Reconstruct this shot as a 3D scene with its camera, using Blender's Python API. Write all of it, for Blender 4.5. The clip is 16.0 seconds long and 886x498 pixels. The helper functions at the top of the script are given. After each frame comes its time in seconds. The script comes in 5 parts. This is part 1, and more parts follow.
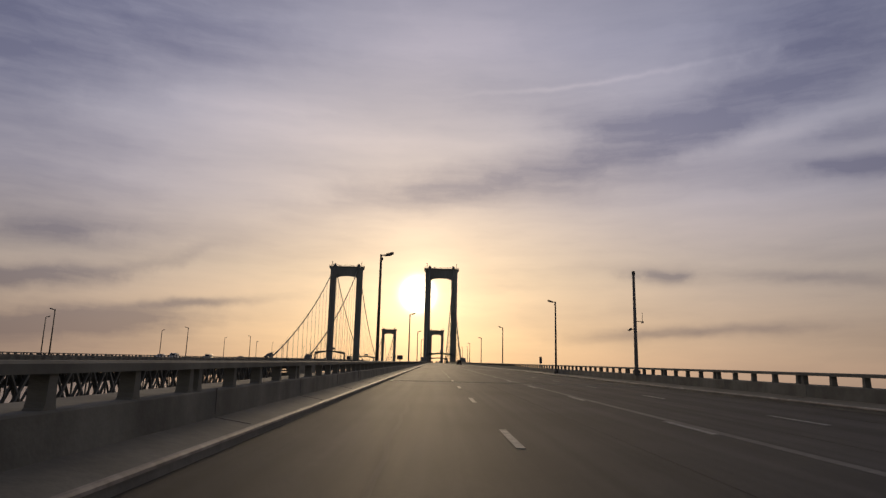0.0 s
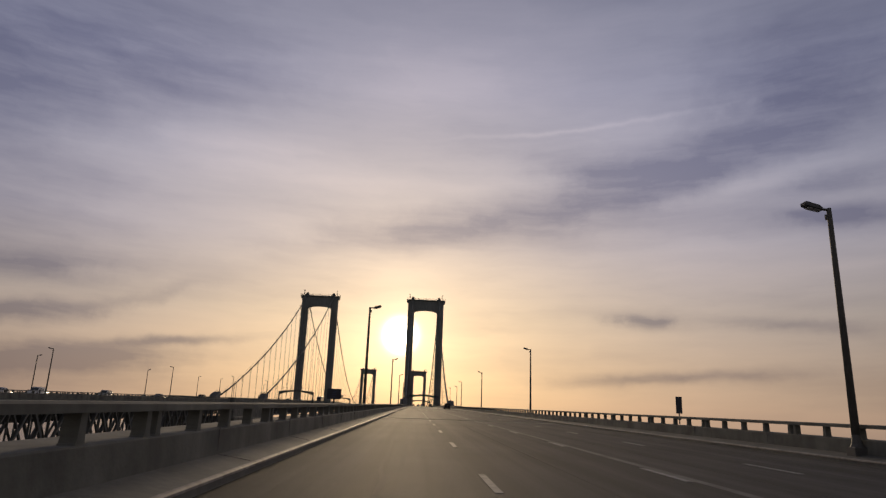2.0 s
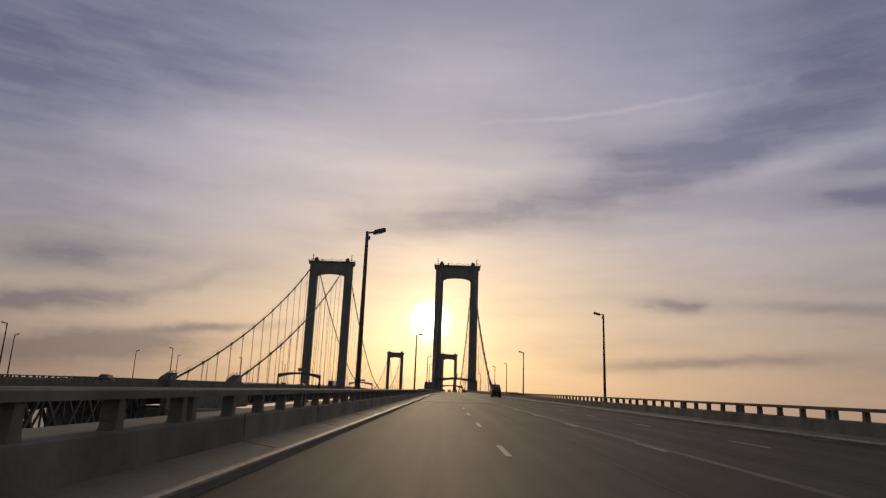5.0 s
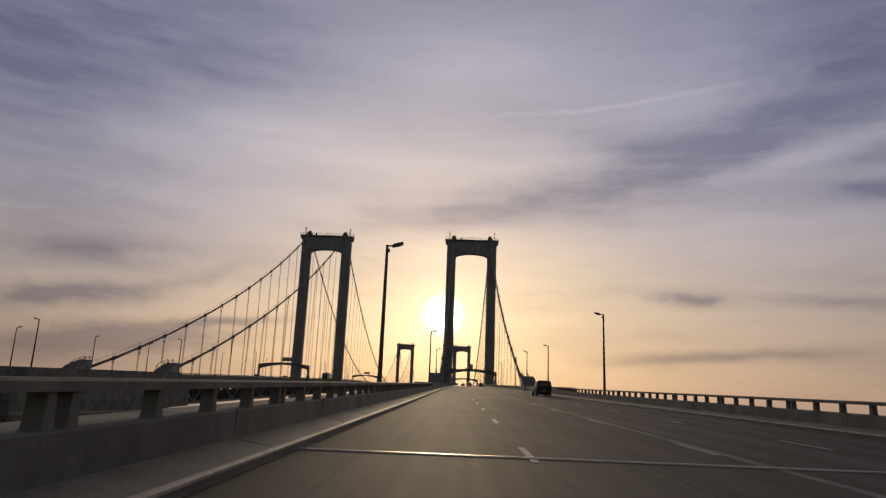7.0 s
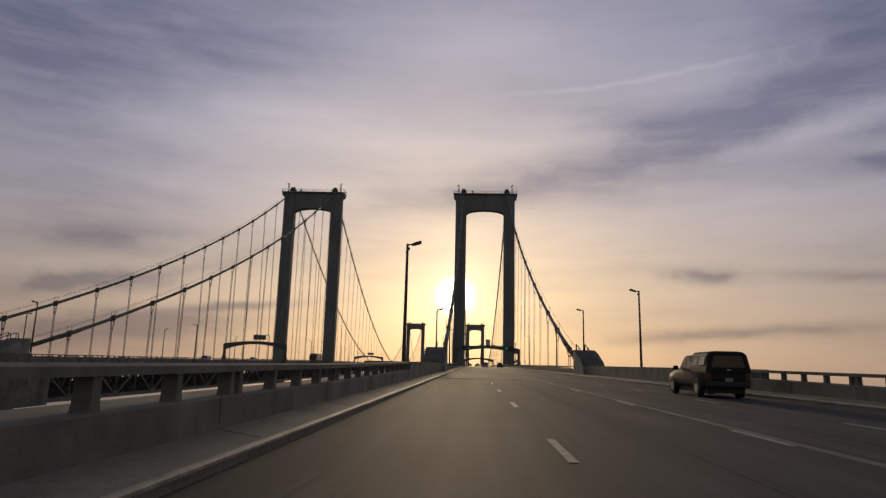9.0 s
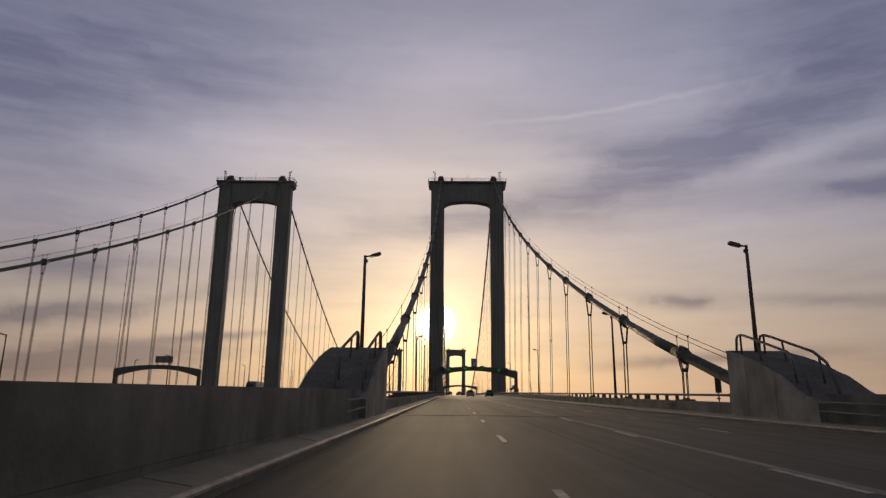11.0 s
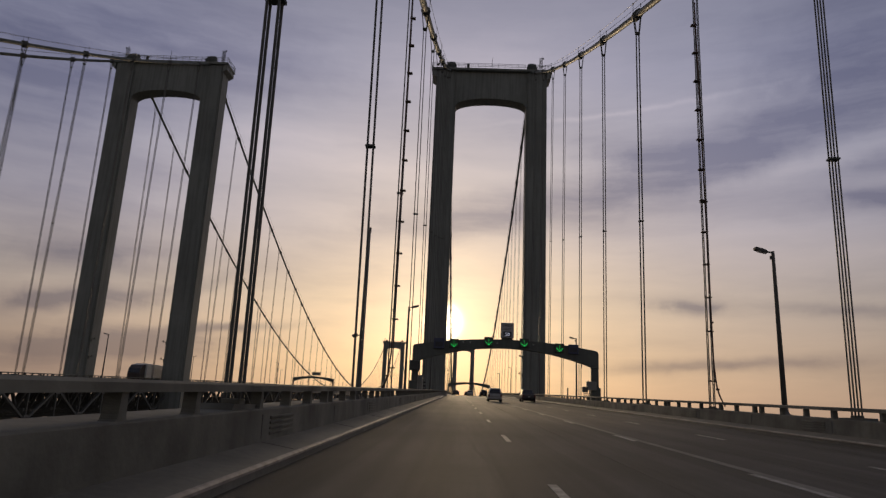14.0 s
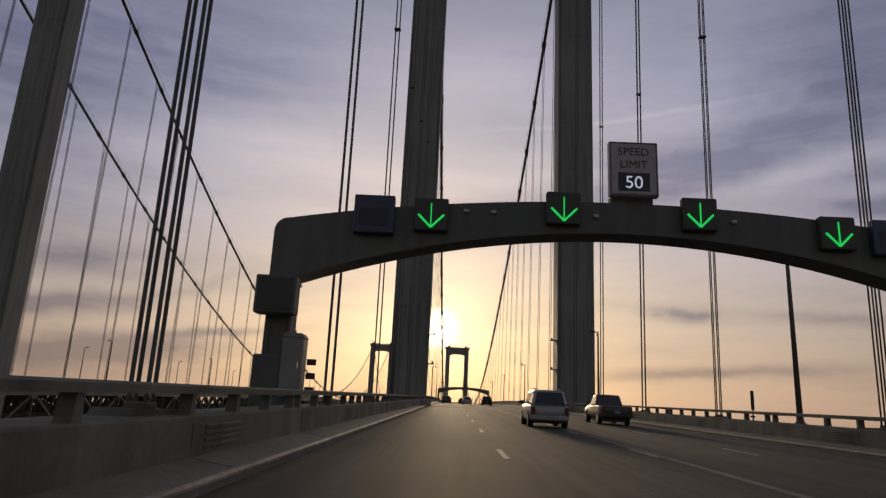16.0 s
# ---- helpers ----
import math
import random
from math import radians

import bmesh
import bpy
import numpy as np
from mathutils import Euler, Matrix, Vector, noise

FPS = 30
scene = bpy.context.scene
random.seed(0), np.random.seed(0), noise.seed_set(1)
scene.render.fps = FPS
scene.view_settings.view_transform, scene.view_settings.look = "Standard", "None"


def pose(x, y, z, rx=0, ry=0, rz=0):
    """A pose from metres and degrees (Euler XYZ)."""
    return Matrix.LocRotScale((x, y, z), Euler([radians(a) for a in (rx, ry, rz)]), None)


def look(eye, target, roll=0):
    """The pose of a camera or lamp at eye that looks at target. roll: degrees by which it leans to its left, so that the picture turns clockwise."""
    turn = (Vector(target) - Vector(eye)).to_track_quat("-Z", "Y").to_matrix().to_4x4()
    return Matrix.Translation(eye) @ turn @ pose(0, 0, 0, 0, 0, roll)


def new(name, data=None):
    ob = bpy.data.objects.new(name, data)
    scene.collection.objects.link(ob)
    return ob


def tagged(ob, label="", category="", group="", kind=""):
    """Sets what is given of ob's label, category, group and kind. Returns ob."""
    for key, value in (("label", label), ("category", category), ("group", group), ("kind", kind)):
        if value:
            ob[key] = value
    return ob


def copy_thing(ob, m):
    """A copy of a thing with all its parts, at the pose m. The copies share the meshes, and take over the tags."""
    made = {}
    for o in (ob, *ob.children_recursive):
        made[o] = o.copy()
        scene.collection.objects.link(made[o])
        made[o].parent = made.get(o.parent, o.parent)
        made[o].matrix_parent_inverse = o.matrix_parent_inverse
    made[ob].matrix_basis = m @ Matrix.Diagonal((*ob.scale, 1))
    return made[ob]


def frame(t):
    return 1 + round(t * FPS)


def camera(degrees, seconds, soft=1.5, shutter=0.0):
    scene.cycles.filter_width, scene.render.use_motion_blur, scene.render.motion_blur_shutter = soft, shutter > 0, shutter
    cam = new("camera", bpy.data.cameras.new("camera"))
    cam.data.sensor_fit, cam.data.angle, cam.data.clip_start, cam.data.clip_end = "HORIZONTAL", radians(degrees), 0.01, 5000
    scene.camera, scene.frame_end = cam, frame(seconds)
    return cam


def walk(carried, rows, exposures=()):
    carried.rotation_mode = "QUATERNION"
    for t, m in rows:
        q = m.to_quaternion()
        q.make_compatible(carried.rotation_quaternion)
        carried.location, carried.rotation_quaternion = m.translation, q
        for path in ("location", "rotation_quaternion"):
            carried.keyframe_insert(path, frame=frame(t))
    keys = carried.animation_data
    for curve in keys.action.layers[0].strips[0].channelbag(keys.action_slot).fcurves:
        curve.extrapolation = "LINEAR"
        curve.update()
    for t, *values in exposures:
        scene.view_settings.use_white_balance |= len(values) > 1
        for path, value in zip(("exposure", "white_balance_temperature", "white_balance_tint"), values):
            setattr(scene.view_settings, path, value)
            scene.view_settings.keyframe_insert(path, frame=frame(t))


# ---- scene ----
# A twin suspension bridge at sunset. y runs along the near bridge, x to the right, z up.
# The near towers stand at y = 0, the far ones at y = 655.3; the water lies 57 m below the road.

# ---- camera ----
cam = camera(67.6, 16.0, soft=1.35)


def eye(x, y, z, yaw, pitch, roll):
    a, b = radians(yaw), radians(pitch)
    way = Vector((-math.sin(a) * math.cos(b), math.cos(a) * math.cos(b), math.sin(b)))
    return look((x, y, z), Vector((x, y, z)) + way, roll)


# seconds, place, then yaw, pitch and lean in degrees
PATH = [
    (0.0, -4.99, -518.99, -9.61, -0.63, 11.29, 1.35),
    (0.5, -5.00, -506.24, -9.23, -0.64, 12.78, 1.54),
    (1.0, -5.00, -493.34, -8.86, -0.58, 14.42, 1.53),
    (1.5, -4.99, -480.28, -8.49, -1.18, 15.02, 1.72),
    (2.0, -5.00, -467.16, -8.11, -1.93, 14.92, 2.12),
    (2.5, -5.00, -453.93, -7.74, -2.33, 14.51, 2.43),
    (3.0, -5.00, -440.63, -7.36, -2.25, 14.26, 2.52),
    (3.5, -4.97, -427.19, -6.99, -1.90, 14.11, 2.41),
    (4.0, -5.00, -413.77, -6.59, -1.01, 14.04, 2.13),
    (6.5, -4.99, -345.82, -4.67, 1.72, 13.03, 2.43),
    (7.0, -5.00, -332.22, -4.28, 1.69, 13.06, 2.24),
    (7.5, -5.01, -318.56, -3.89, 1.81, 13.38, 2.46),
    (8.0, -5.01, -304.91, -3.50, 1.84, 12.76, 2.54),
    (8.5, -5.01, -291.26, -3.11, 2.28, 11.05, 1.54),
    (9.0, -5.01, -277.57, -2.73, 2.64, 11.41, 1.37),
    (11.5, -5.01, -208.92, -0.77, 0.49, 14.12, 0.62),
    (12.0, -5.02, -195.09, -0.36, 0.43, 14.30, 0.91),
    (12.5, -5.04, -181.54, 0.03, 0.96, 14.56, 1.57),
    (13.0, -5.00, -167.71, 0.42, 1.14, 14.27, 2.24),
    (13.5, -5.01, -153.82, 0.82, 1.56, 13.77, 2.64),
    (14.0, -5.06, -140.24, 1.23, 1.81, 13.64, 2.47),
    (14.5, -4.99, -126.26, 1.61, 1.69, 13.94, 2.42),
    (15.0, -4.95, -112.41, 2.00, 1.38, 14.24, 2.54),
    (15.5, -4.99, -98.55, 2.48, 1.34, 14.44, 2.65),
    (16.0, -4.92, -84.62, 2.78, 1.27, 14.20, 2.75),
]
walk(cam, [(t, eye(*row)) for t, *row in PATH], [(0.0, 0.0), (14.5, 0.0), (15.5, 0.07), (16.0, 0.13)])

# ---- sky and sun ----
SUN_AZ, SUN_EL = -1.45, 7.35        # degrees, azimuth from +y towards +x


def make_world():
    w = bpy.data.worlds.new("dusk_sky")
    scene.world = w
    w.use_nodes = True
    nt = w.node_tree
    N, L = nt.nodes, nt.links
    N.clear()

    def math_(op, a, b=None, clamp=False):
        n = N.new("ShaderNodeMath")
        n.operation, n.use_clamp = op, clamp
        for i, v in enumerate((a, b)):
            if v is None:
                continue
            if isinstance(v, (int, float)):
                n.inputs[i].default_value = v
            else:
                L.new(v, n.inputs[i])
        return n.outputs[0]

    def vec_(op, a, b):
        n = N.new("ShaderNodeVectorMath")
        n.operation = op
        for i, v in enumerate((a, b)):
            if isinstance(v, (tuple, Vector)):
                n.inputs[i].default_value = v
            else:
                L.new(v, n.inputs[i])
        return n

    def ramp_(fac, stops):
        n = N.new("ShaderNodeValToRGB")
        e = n.color_ramp.elements
        while len(e) < len(stops):
            e.new(0.5)
        for el, (p, c) in zip(e, stops):
            el.position, el.color = p, (*c, 1)
        L.new(fac, n.inputs[0])
        return n.outputs[0]

    def mix_(kind, fac, a, b):
        n = N.new("ShaderNodeMix")
        n.data_type, n.blend_type = "RGBA", kind
        for k, v in ((0, fac), (6, a), (7, b)):
            if isinstance(v, (int, float)):
                n.inputs[k].default_value = v
            elif isinstance(v, tuple):
                n.inputs[k].default_value = (*v, 1)
            else:
                L.new(v, n.inputs[k])
        return n.outputs[2]

    co = N.new("ShaderNodeTexCoord").outputs["Generated"]
    sep = N.new("ShaderNodeSeparateXYZ")
    L.new(co, sep.inputs[0])
    x, y, z = sep.outputs
    az = math_("MULTIPLY", math_("ARCTAN2", x, y), 57.2958)
    el = math_("MULTIPLY", math_("ARCSINE", z), 57.2958)
    a, b = radians(SUN_AZ), radians(SUN_EL)
    sun = Vector((math.sin(a) * math.cos(b), math.cos(a) * math.cos(b), math.sin(b)))
    off = math_("MULTIPLY", math_("ARCCOSINE", math_("MINIMUM", vec_("DOT_PRODUCT", co, sun).outputs["Value"], 0.999999)), 57.2958)

    # clear sky by height over the horizon
    base = ramp_(math_("DIVIDE", math_("ADD", el, 10.0), 100.0, True), [
        (0.0, (0.44, 0.33, 0.25)), (0.10, (0.52, 0.345, 0.235)), (0.14, (0.53, 0.375, 0.272)), (0.19, (0.49, 0.395, 0.338)),
        (0.25, (0.46, 0.412, 0.448)), (0.31, (0.428, 0.405, 0.478)), (0.38, (0.352, 0.345, 0.445)), (0.5, (0.225, 0.225, 0.30)), (1.0, (0.17, 0.175, 0.20))])
    # brighter towards the sun, dimmer away from it
    fall = ramp_(math_("DIVIDE", off, 180.0, True), [
        (0.0, (1.22, 1.15, 1.0)), (0.06, (1.12, 1.08, 1.0)), (0.14, (0.99, 0.99, 1.02)), (0.19, (0.86, 0.88, 0.94)), (0.25, (0.70, 0.73, 0.80)), (0.4, (0.64, 0.66, 0.68)), (1.0, (0.54, 0.56, 0.54))])
    sky = mix_("MULTIPLY", 1.0, base, fall)
    air = N.new("ShaderNodeTexSky")
    air.sky_type, air.sun_disc = "NISHITA", False
    air.sun_elevation, air.sun_rotation = b, a
    air.dust_density = 3.0
    dim = mix_("MULTIPLY", 1.0, air.outputs[0], (0.06, 0.06, 0.06))
    sky = mix_("MIX", 0.15, sky, dim)

    # thin high cloud: long combed streaks and a few larger banks
    flat = N.new("ShaderNodeCombineXYZ")
    L.new(az, flat.inputs[0])
    L.new(el, flat.inputs[1])
    wob = N.new("ShaderNodeTexNoise")
    wob.inputs["Scale"].default_value, wob.inputs["Detail"].default_value = 0.22, 5.0
    L.new(flat.outputs[0], wob.inputs["Vector"])
    push = vec_("MULTIPLY", vec_("SUBTRACT", wob.outputs["Color"], (0.5, 0.5, 0.5)).outputs[0], (6.0, 0.9, 0.0)).outputs[0]
    at = vec_("ADD", flat.outputs[0], push).outputs[0]

    def streaks(angle, sx, sy, scale, detail, seed):
        m = N.new("ShaderNodeMapping")
        m.inputs["Location"].default_value = (seed, seed * 0.7, 0)
        m.inputs["Rotation"].default_value = (0, 0, radians(angle))
        m.inputs["Scale"].default_value = (sx, sy, 1)
        L.new(at, m.inputs["Vector"])
        n = N.new("ShaderNodeTexNoise")
        n.inputs["Scale"].default_value, n.inputs["Detail"].default_value, n.inputs["Roughness"].default_value = scale, detail, 0.58
        L.new(m.outputs[0], n.inputs["Vector"])
        return n.outputs[0]

    veil = math_("MULTIPLY", math_("SUBTRACT", streaks(-9, 0.04, 0.22, 1.0, 6, 3.1), 0.5), 1.25)
    fine = math_("MULTIPLY", math_("SUBTRACT", streaks(-6, 0.10, 0.75, 1.0, 5, 11.7), 0.5), 0.34)
    cover = math_("ADD", veil, fine)
    torn = N.new("ShaderNodeTexNoise")
    torn.inputs["Scale"].default_value, torn.inputs["Detail"].default_value, torn.inputs["Roughness"].default_value = 0.75, 6.0, 0.62
    L.new(flat.outputs[0], torn.inputs["Vector"])
    at = vec_("ADD", at, vec_("MULTIPLY", vec_("SUBTRACT", torn.outputs["Color"], (0.5, 0.5, 0.5)).outputs[0], (3.0, 0.22, 0.0)).outputs[0]).outputs[0]
    patchy = math_("ADD", math_("MULTIPLY", streaks(-8, 0.16, 0.8, 1.0, 6, 27.3), 1.3), 0.37)
    # banks: azimuth, height, half length, slope, half thickness (degrees), weight
    bank = None
    for c_az, c_el, half, slope, thick, weight in BANKS:
        m = N.new("ShaderNodeMapping")
        m.vector_type = "TEXTURE"
        m.inputs["Location"].default_value = (c_az, c_el, 0)
        m.inputs["Rotation"].default_value = (0, 0, radians(slope))
        m.inputs["Scale"].default_value = (half * 0.85, thick * 1.15, 1)
        L.new(at, m.inputs["Vector"])
        d = vec_("DOT_PRODUCT", m.outputs[0], m.outputs[0]).outputs["Value"]
        one = math_("MULTIPLY", math_("EXPONENT", math_("MULTIPLY", d, -1.0)), weight * 2.1)
        bank = math_("ADD", bank, one) if bank else one
    cover = math_("ADD", cover, math_("MULTIPLY", bank, patchy))
    dark = math_("MAXIMUM", math_("MINIMUM", cover, 0.9), 0.0)
    light = math_("MAXIMUM", math_("MINIMUM", math_("MULTIPLY", cover, -1.0), 0.6), 0.0)
    sky = mix_("MIX", dark, sky, mix_("MULTIPLY", 1.0, sky, (0.45, 0.47, 0.58)))
    sky = mix_("MIX", light, sky, mix_("MULTIPLY", 1.0, sky, (1.42, 1.36, 1.28)))

    # the sun behind thin cloud, and the bright air round it
    def glow(width, power, colour):
        f = math_("EXPONENT", math_("MULTIPLY", math_("POWER", math_("DIVIDE", off, width), power), -1.0))
        n = N.new("ShaderNodeMix")
        n.data_type, n.blend_type = "RGBA", "MIX"
        n.inputs[6].default_value, n.inputs[7].default_value = (0, 0, 0, 1), (*colour, 1)
        L.new(f, n.inputs[0])
        return n.outputs[2]

    for g in (glow(1.25, 3.0, (5.0, 4.4, 3.2)), glow(3.0, 1.4, (0.46, 0.38, 0.24)), glow(9.0, 1.3, (0.17, 0.125, 0.07)), glow(26.0, 2.0, (0.045, 0.045, 0.05))):
        sky = mix_("ADD", 1.0, sky, g)
    bg = N.new("ShaderNodeBackground")
    L.new(sky, bg.inputs[0])
    bg.inputs[1].default_value = 0.95
    out = N.new("ShaderNodeOutputWorld")
    L.new(bg.outputs[0], out.inputs[0])


BANKS = [
    (-31.0, 6.8, 6.4, 10.0, 0.75, 0.46), (-22.5, 8.9, 6.0, 22.0, 0.6, 0.16), (-0.2, 16.2, 14.0, 8.5, 1.5, 0.34), (14.5, 18.6, 12.0, 8.0, 1.9, 0.26),
    (25.1, 21.8, 11.3, 7.4, 2.4, 0.28), (34.0, 16.3, 6.5, -3.0, 0.75, 0.42), (34.5, 19.0, 5.0, 2.0, 0.9, 0.26),
    (19.3, 9.0, 2.9, -1.7, 0.52, 0.50), (21.3, 4.3, 10.2, 3.2, 0.42, 0.40), (-26.7, 3.9, 9.5, 6.0, 0.85, 0.42),
    (-30.5, 10.4, 5.3, 4.2, 1.03, 0.28), (-26.8, 26.5, 16.0, 9.0, 4.6, 0.36), (-20.3, 5.8, 8.0, 6.0, 0.36, 0.36),
    (29.3, 8.5, 6.7, -5.9, 0.47, 0.22), (15.4, 21.8, 10.3, -11.6, 1.88, 0.20), (-17.9, 22.0, 14.0, -2.8, 2.82, -0.22),
]
BANKS += [(14.8, 25.1, 11.5, 3.6, 0.16, -0.20), (22.0, 25.0, 6.0, 1.0, 1.2, -0.14), (0.0, 30.0, 13.0, 4.0, 4.5, -0.20), (33.0, 27.0, 9.0, 14.0, 4.5, 0.36), (29.0, 19.6, 7.0, 9.0, 0.8, -0.28), (-37.0, 23.0, 8.0, 0.0, 6.0, 0.20), (-31.0, 13.0, 9.0, 6.0, 5.0, 0.12), (-29.0, 3.0, 14.0, 3.0, 2.2, 0.22)]
make_world()
lamp = bpy.data.lights.new("sun", "SUN")
lamp.energy, lamp.angle, lamp.color = 1.7, radians(6.0), (1.0, 0.74, 0.45)
sun_ob = new("sun", lamp)
sun_ob.rotation_euler = Euler((radians(90 - SUN_EL), 0, radians(180 - SUN_AZ)))

# ---- materials ----
def material(name, colour, rough=0.6, metal=0.0, grain=0.15, scale=6.0, bump=0.1, stain=0.0, stain_scale=0.35, streak=0.0, vary=0.0, coat=0.0, gloss=0.5, tracks=0.0):
    """A painted, cast or rolled surface: grain and stains in two sizes, relief, and dirt that runs down."""
    m = bpy.data.materials.new(name)
    m.use_nodes = True
    nt = m.node_tree
    N, L = nt.nodes, nt.links
    s = N["Principled BSDF"]
    s.inputs["Metallic"].default_value = metal
    s.inputs["Coat Weight"].default_value = coat
    s.inputs["Specular IOR Level"].default_value = gloss
    co = N.new("ShaderNodeTexCoord").outputs["Object"]

    def noise_(sc, det, stretch=None):
        n = N.new("ShaderNodeTexNoise")
        n.inputs["Scale"].default_value, n.inputs["Detail"].default_value = sc, det
        if stretch:
            mp = N.new("ShaderNodeMapping")
            mp.inputs["Scale"].default_value = stretch
            L.new(co, mp.inputs[0])
            L.new(mp.outputs[0], n.inputs[0])
        else:
            L.new(co, n.inputs[0])
        return n.outputs[0]

    def ramp_(fac, lo, hi, a, b):
        n = N.new("ShaderNodeMapRange")
        n.inputs[1].default_value, n.inputs[2].default_value, n.inputs[3].default_value, n.inputs[4].default_value = lo, hi, a, b
        L.new(fac, n.inputs[0])
        return n.outputs[0]

    def times(a, b):
        n = N.new("ShaderNodeMath")
        n.operation = "MULTIPLY"
        L.new(a, n.inputs[0])
        L.new(b, n.inputs[1])
        return n.outputs[0]

    g = noise_(scale, 6)
    f = ramp_(g, 0.3, 0.7, 1 - grain, 1 + grain)
    if stain:
        f = times(f, ramp_(noise_(stain_scale, 4), 0.35, 0.7, 1 + stain * 0.4, 1 - stain))
    if streak:
        f = times(f, ramp_(noise_(1.0, 4, (2.2, 2.2, 0.12)), 0.42, 0.72, 1.0, 1 - streak))
    if tracks:
        # wheel tracks polished lighter, oil lines darker, and long scuffs along the lanes
        sp = N.new("ShaderNodeSeparateXYZ")
        L.new(co, sp.inputs[0])
        w = N.new("ShaderNodeMath")
        w.operation = "MULTIPLY"
        w.inputs[1].default_value = 2 * math.pi / 1.86
        L.new(sp.outputs[0], w.inputs[0])
        c = N.new("ShaderNodeMath")
        c.operation = "COSINE"
        L.new(w.outputs[0], c.inputs[0])
        f = times(f, ramp_(c.outputs[0], -1, 1, 1 + tracks * 0.5, 1 - tracks * 0.5))
        f = times(f, ramp_(noise_(1.0, 5, (2.5, 0.03, 1)), 0.35, 0.7, 1 + tracks, 1 - tracks))
    if vary:
        info = N.new("ShaderNodeObjectInfo")
        f = times(f, ramp_(info.outputs["Random"], 0, 1, 1 - vary, 1 + vary))
    mx = N.new("ShaderNodeVectorMath")
    mx.operation = "SCALE"
    mx.inputs[0].default_value = colour
    L.new(f, mx.inputs["Scale"])
    L.new(mx.outputs[0], s.inputs["Base Color"])
    L.new(ramp_(g, 0.3, 0.7, max(0.03, rough - 0.08), min(1, rough + 0.08)), s.inputs["Roughness"])
    if bump:
        bp = N.new("ShaderNodeBump")
        bp.inputs["Strength"].default_value, bp.inputs["Distance"].default_value = bump, 0.02
        L.new(noise_(scale * 3, 5), bp.inputs["Height"])
        L.new(bp.outputs[0], s.inputs["Normal"])
    return m


def glowing(name, colour, strength):
    m = bpy.data.materials.new(name)
    m.use_nodes = True
    s = m.node_tree.nodes["Principled BSDF"]
    s.inputs["Base Color"].default_value = (*[c * 0.3 for c in colour], 1)
    s.inputs["Emission Color"].default_value = (*colour, 1)
    s.inputs["Emission Strength"].default_value = strength
    return m


ASPHALT = material("asphalt", (0.047, 0.045, 0.042), 0.82, grain=0.35, scale=22, bump=0.35, stain=0.28, stain_scale=0.22, gloss=0.2, tracks=0.28)
PATCH = material("asphalt_patch", (0.040, 0.038, 0.036), 0.85, grain=0.3, scale=20, bump=0.3, gloss=0.3)
CONCRETE = material("weathered_concrete", (0.165, 0.163, 0.135), 0.88, grain=0.12, scale=5, bump=0.25, stain=0.42, stain_scale=0.7, streak=0.18)
FILLER = material("joint_filler", (0.10, 0.098, 0.088), 0.85, grain=0.2, scale=12, bump=0.1)
WORN = material("worn_seam", (0.105, 0.10, 0.092), 0.8, grain=0.4, scale=6, bump=0.2, stain=0.4, stain_scale=0.8)
SLEEVE_PAINT = material("dirty_sleeve_paint", (0.075, 0.08, 0.066), 0.82, grain=0.3, scale=9, bump=0.5, stain=0.4, stain_scale=1.6, gloss=0.25)
RUST = material("rusty_pipe", (0.085, 0.05, 0.036), 0.7, grain=0.25, scale=14, bump=0.15, stain=0.3, stain_scale=2.0)
# shade put into the colour, for the sheet on the cable houses' slope
SLOPE_SHADE = material("slope_shade", (0.135, 0.135, 0.122), 0.95, grain=0.25, scale=9, bump=0.3, stain=0.3, stain_scale=0.8, gloss=0.15)
HOUSE = material("pale_house_concrete", (0.25, 0.25, 0.22), 0.9, grain=0.14, scale=4, bump=0.3, stain=0.45, stain_scale=0.6, streak=0.1)
WALK = material("walkway_concrete", (0.15, 0.145, 0.122), 0.8, grain=0.2, scale=7, bump=0.2, stain=0.25, stain_scale=0.6)
STEEL = material("grey_green_painted_steel", (0.10, 0.112, 0.10), 0.62, grain=0.07, scale=3, bump=0.04, stain=0.18, stain_scale=0.12, streak=0.25)
DARKSTEEL = material("dark_box_paint", (0.05, 0.052, 0.048), 0.6, grain=0.1, scale=6, bump=0.03)
TOWER = material("tower_paint", (0.20, 0.215, 0.195), 0.68, grain=0.06, scale=0.8, bump=0.03, stain=0.2, stain_scale=0.09, streak=0.3)
TRUSS = material("truss_paint", (0.10, 0.104, 0.094), 0.6, grain=0.1, scale=2, bump=0.05, stain=0.25, stain_scale=0.3)
CABLE = material("wrapped_cable_paint", (0.12, 0.13, 0.11), 0.6, grain=0.1, scale=4, bump=0.12, stain=0.25, stain_scale=0.5, gloss=0.25)
ROPE = material("hanger_wire_rope", (0.075, 0.077, 0.07), 0.6, metal=0.0, grain=0.2, scale=30, bump=0.2)
BAND = material("cast_band", (0.10, 0.105, 0.095), 0.78, gloss=0.2, grain=0.1, scale=6, bump=0.1)
LAMP = material("weathered_lamp_metal", (0.115, 0.112, 0.102), 0.68, metal=0.1, grain=0.12, scale=8, bump=0.05, stain=0.2)
HEAD = material("lamp_housing", (0.075, 0.075, 0.072), 0.5, grain=0.1, scale=12, bump=0.04)
LENS = material("lamp_lens", (0.45, 0.45, 0.42), 0.25, grain=0.04, scale=10, bump=0.0)
PAINT = material("worn_road_paint", (0.27, 0.26, 0.235), 0.7, grain=0.35, scale=14, bump=0.15, stain=0.45, stain_scale=2.5, vary=0.12)
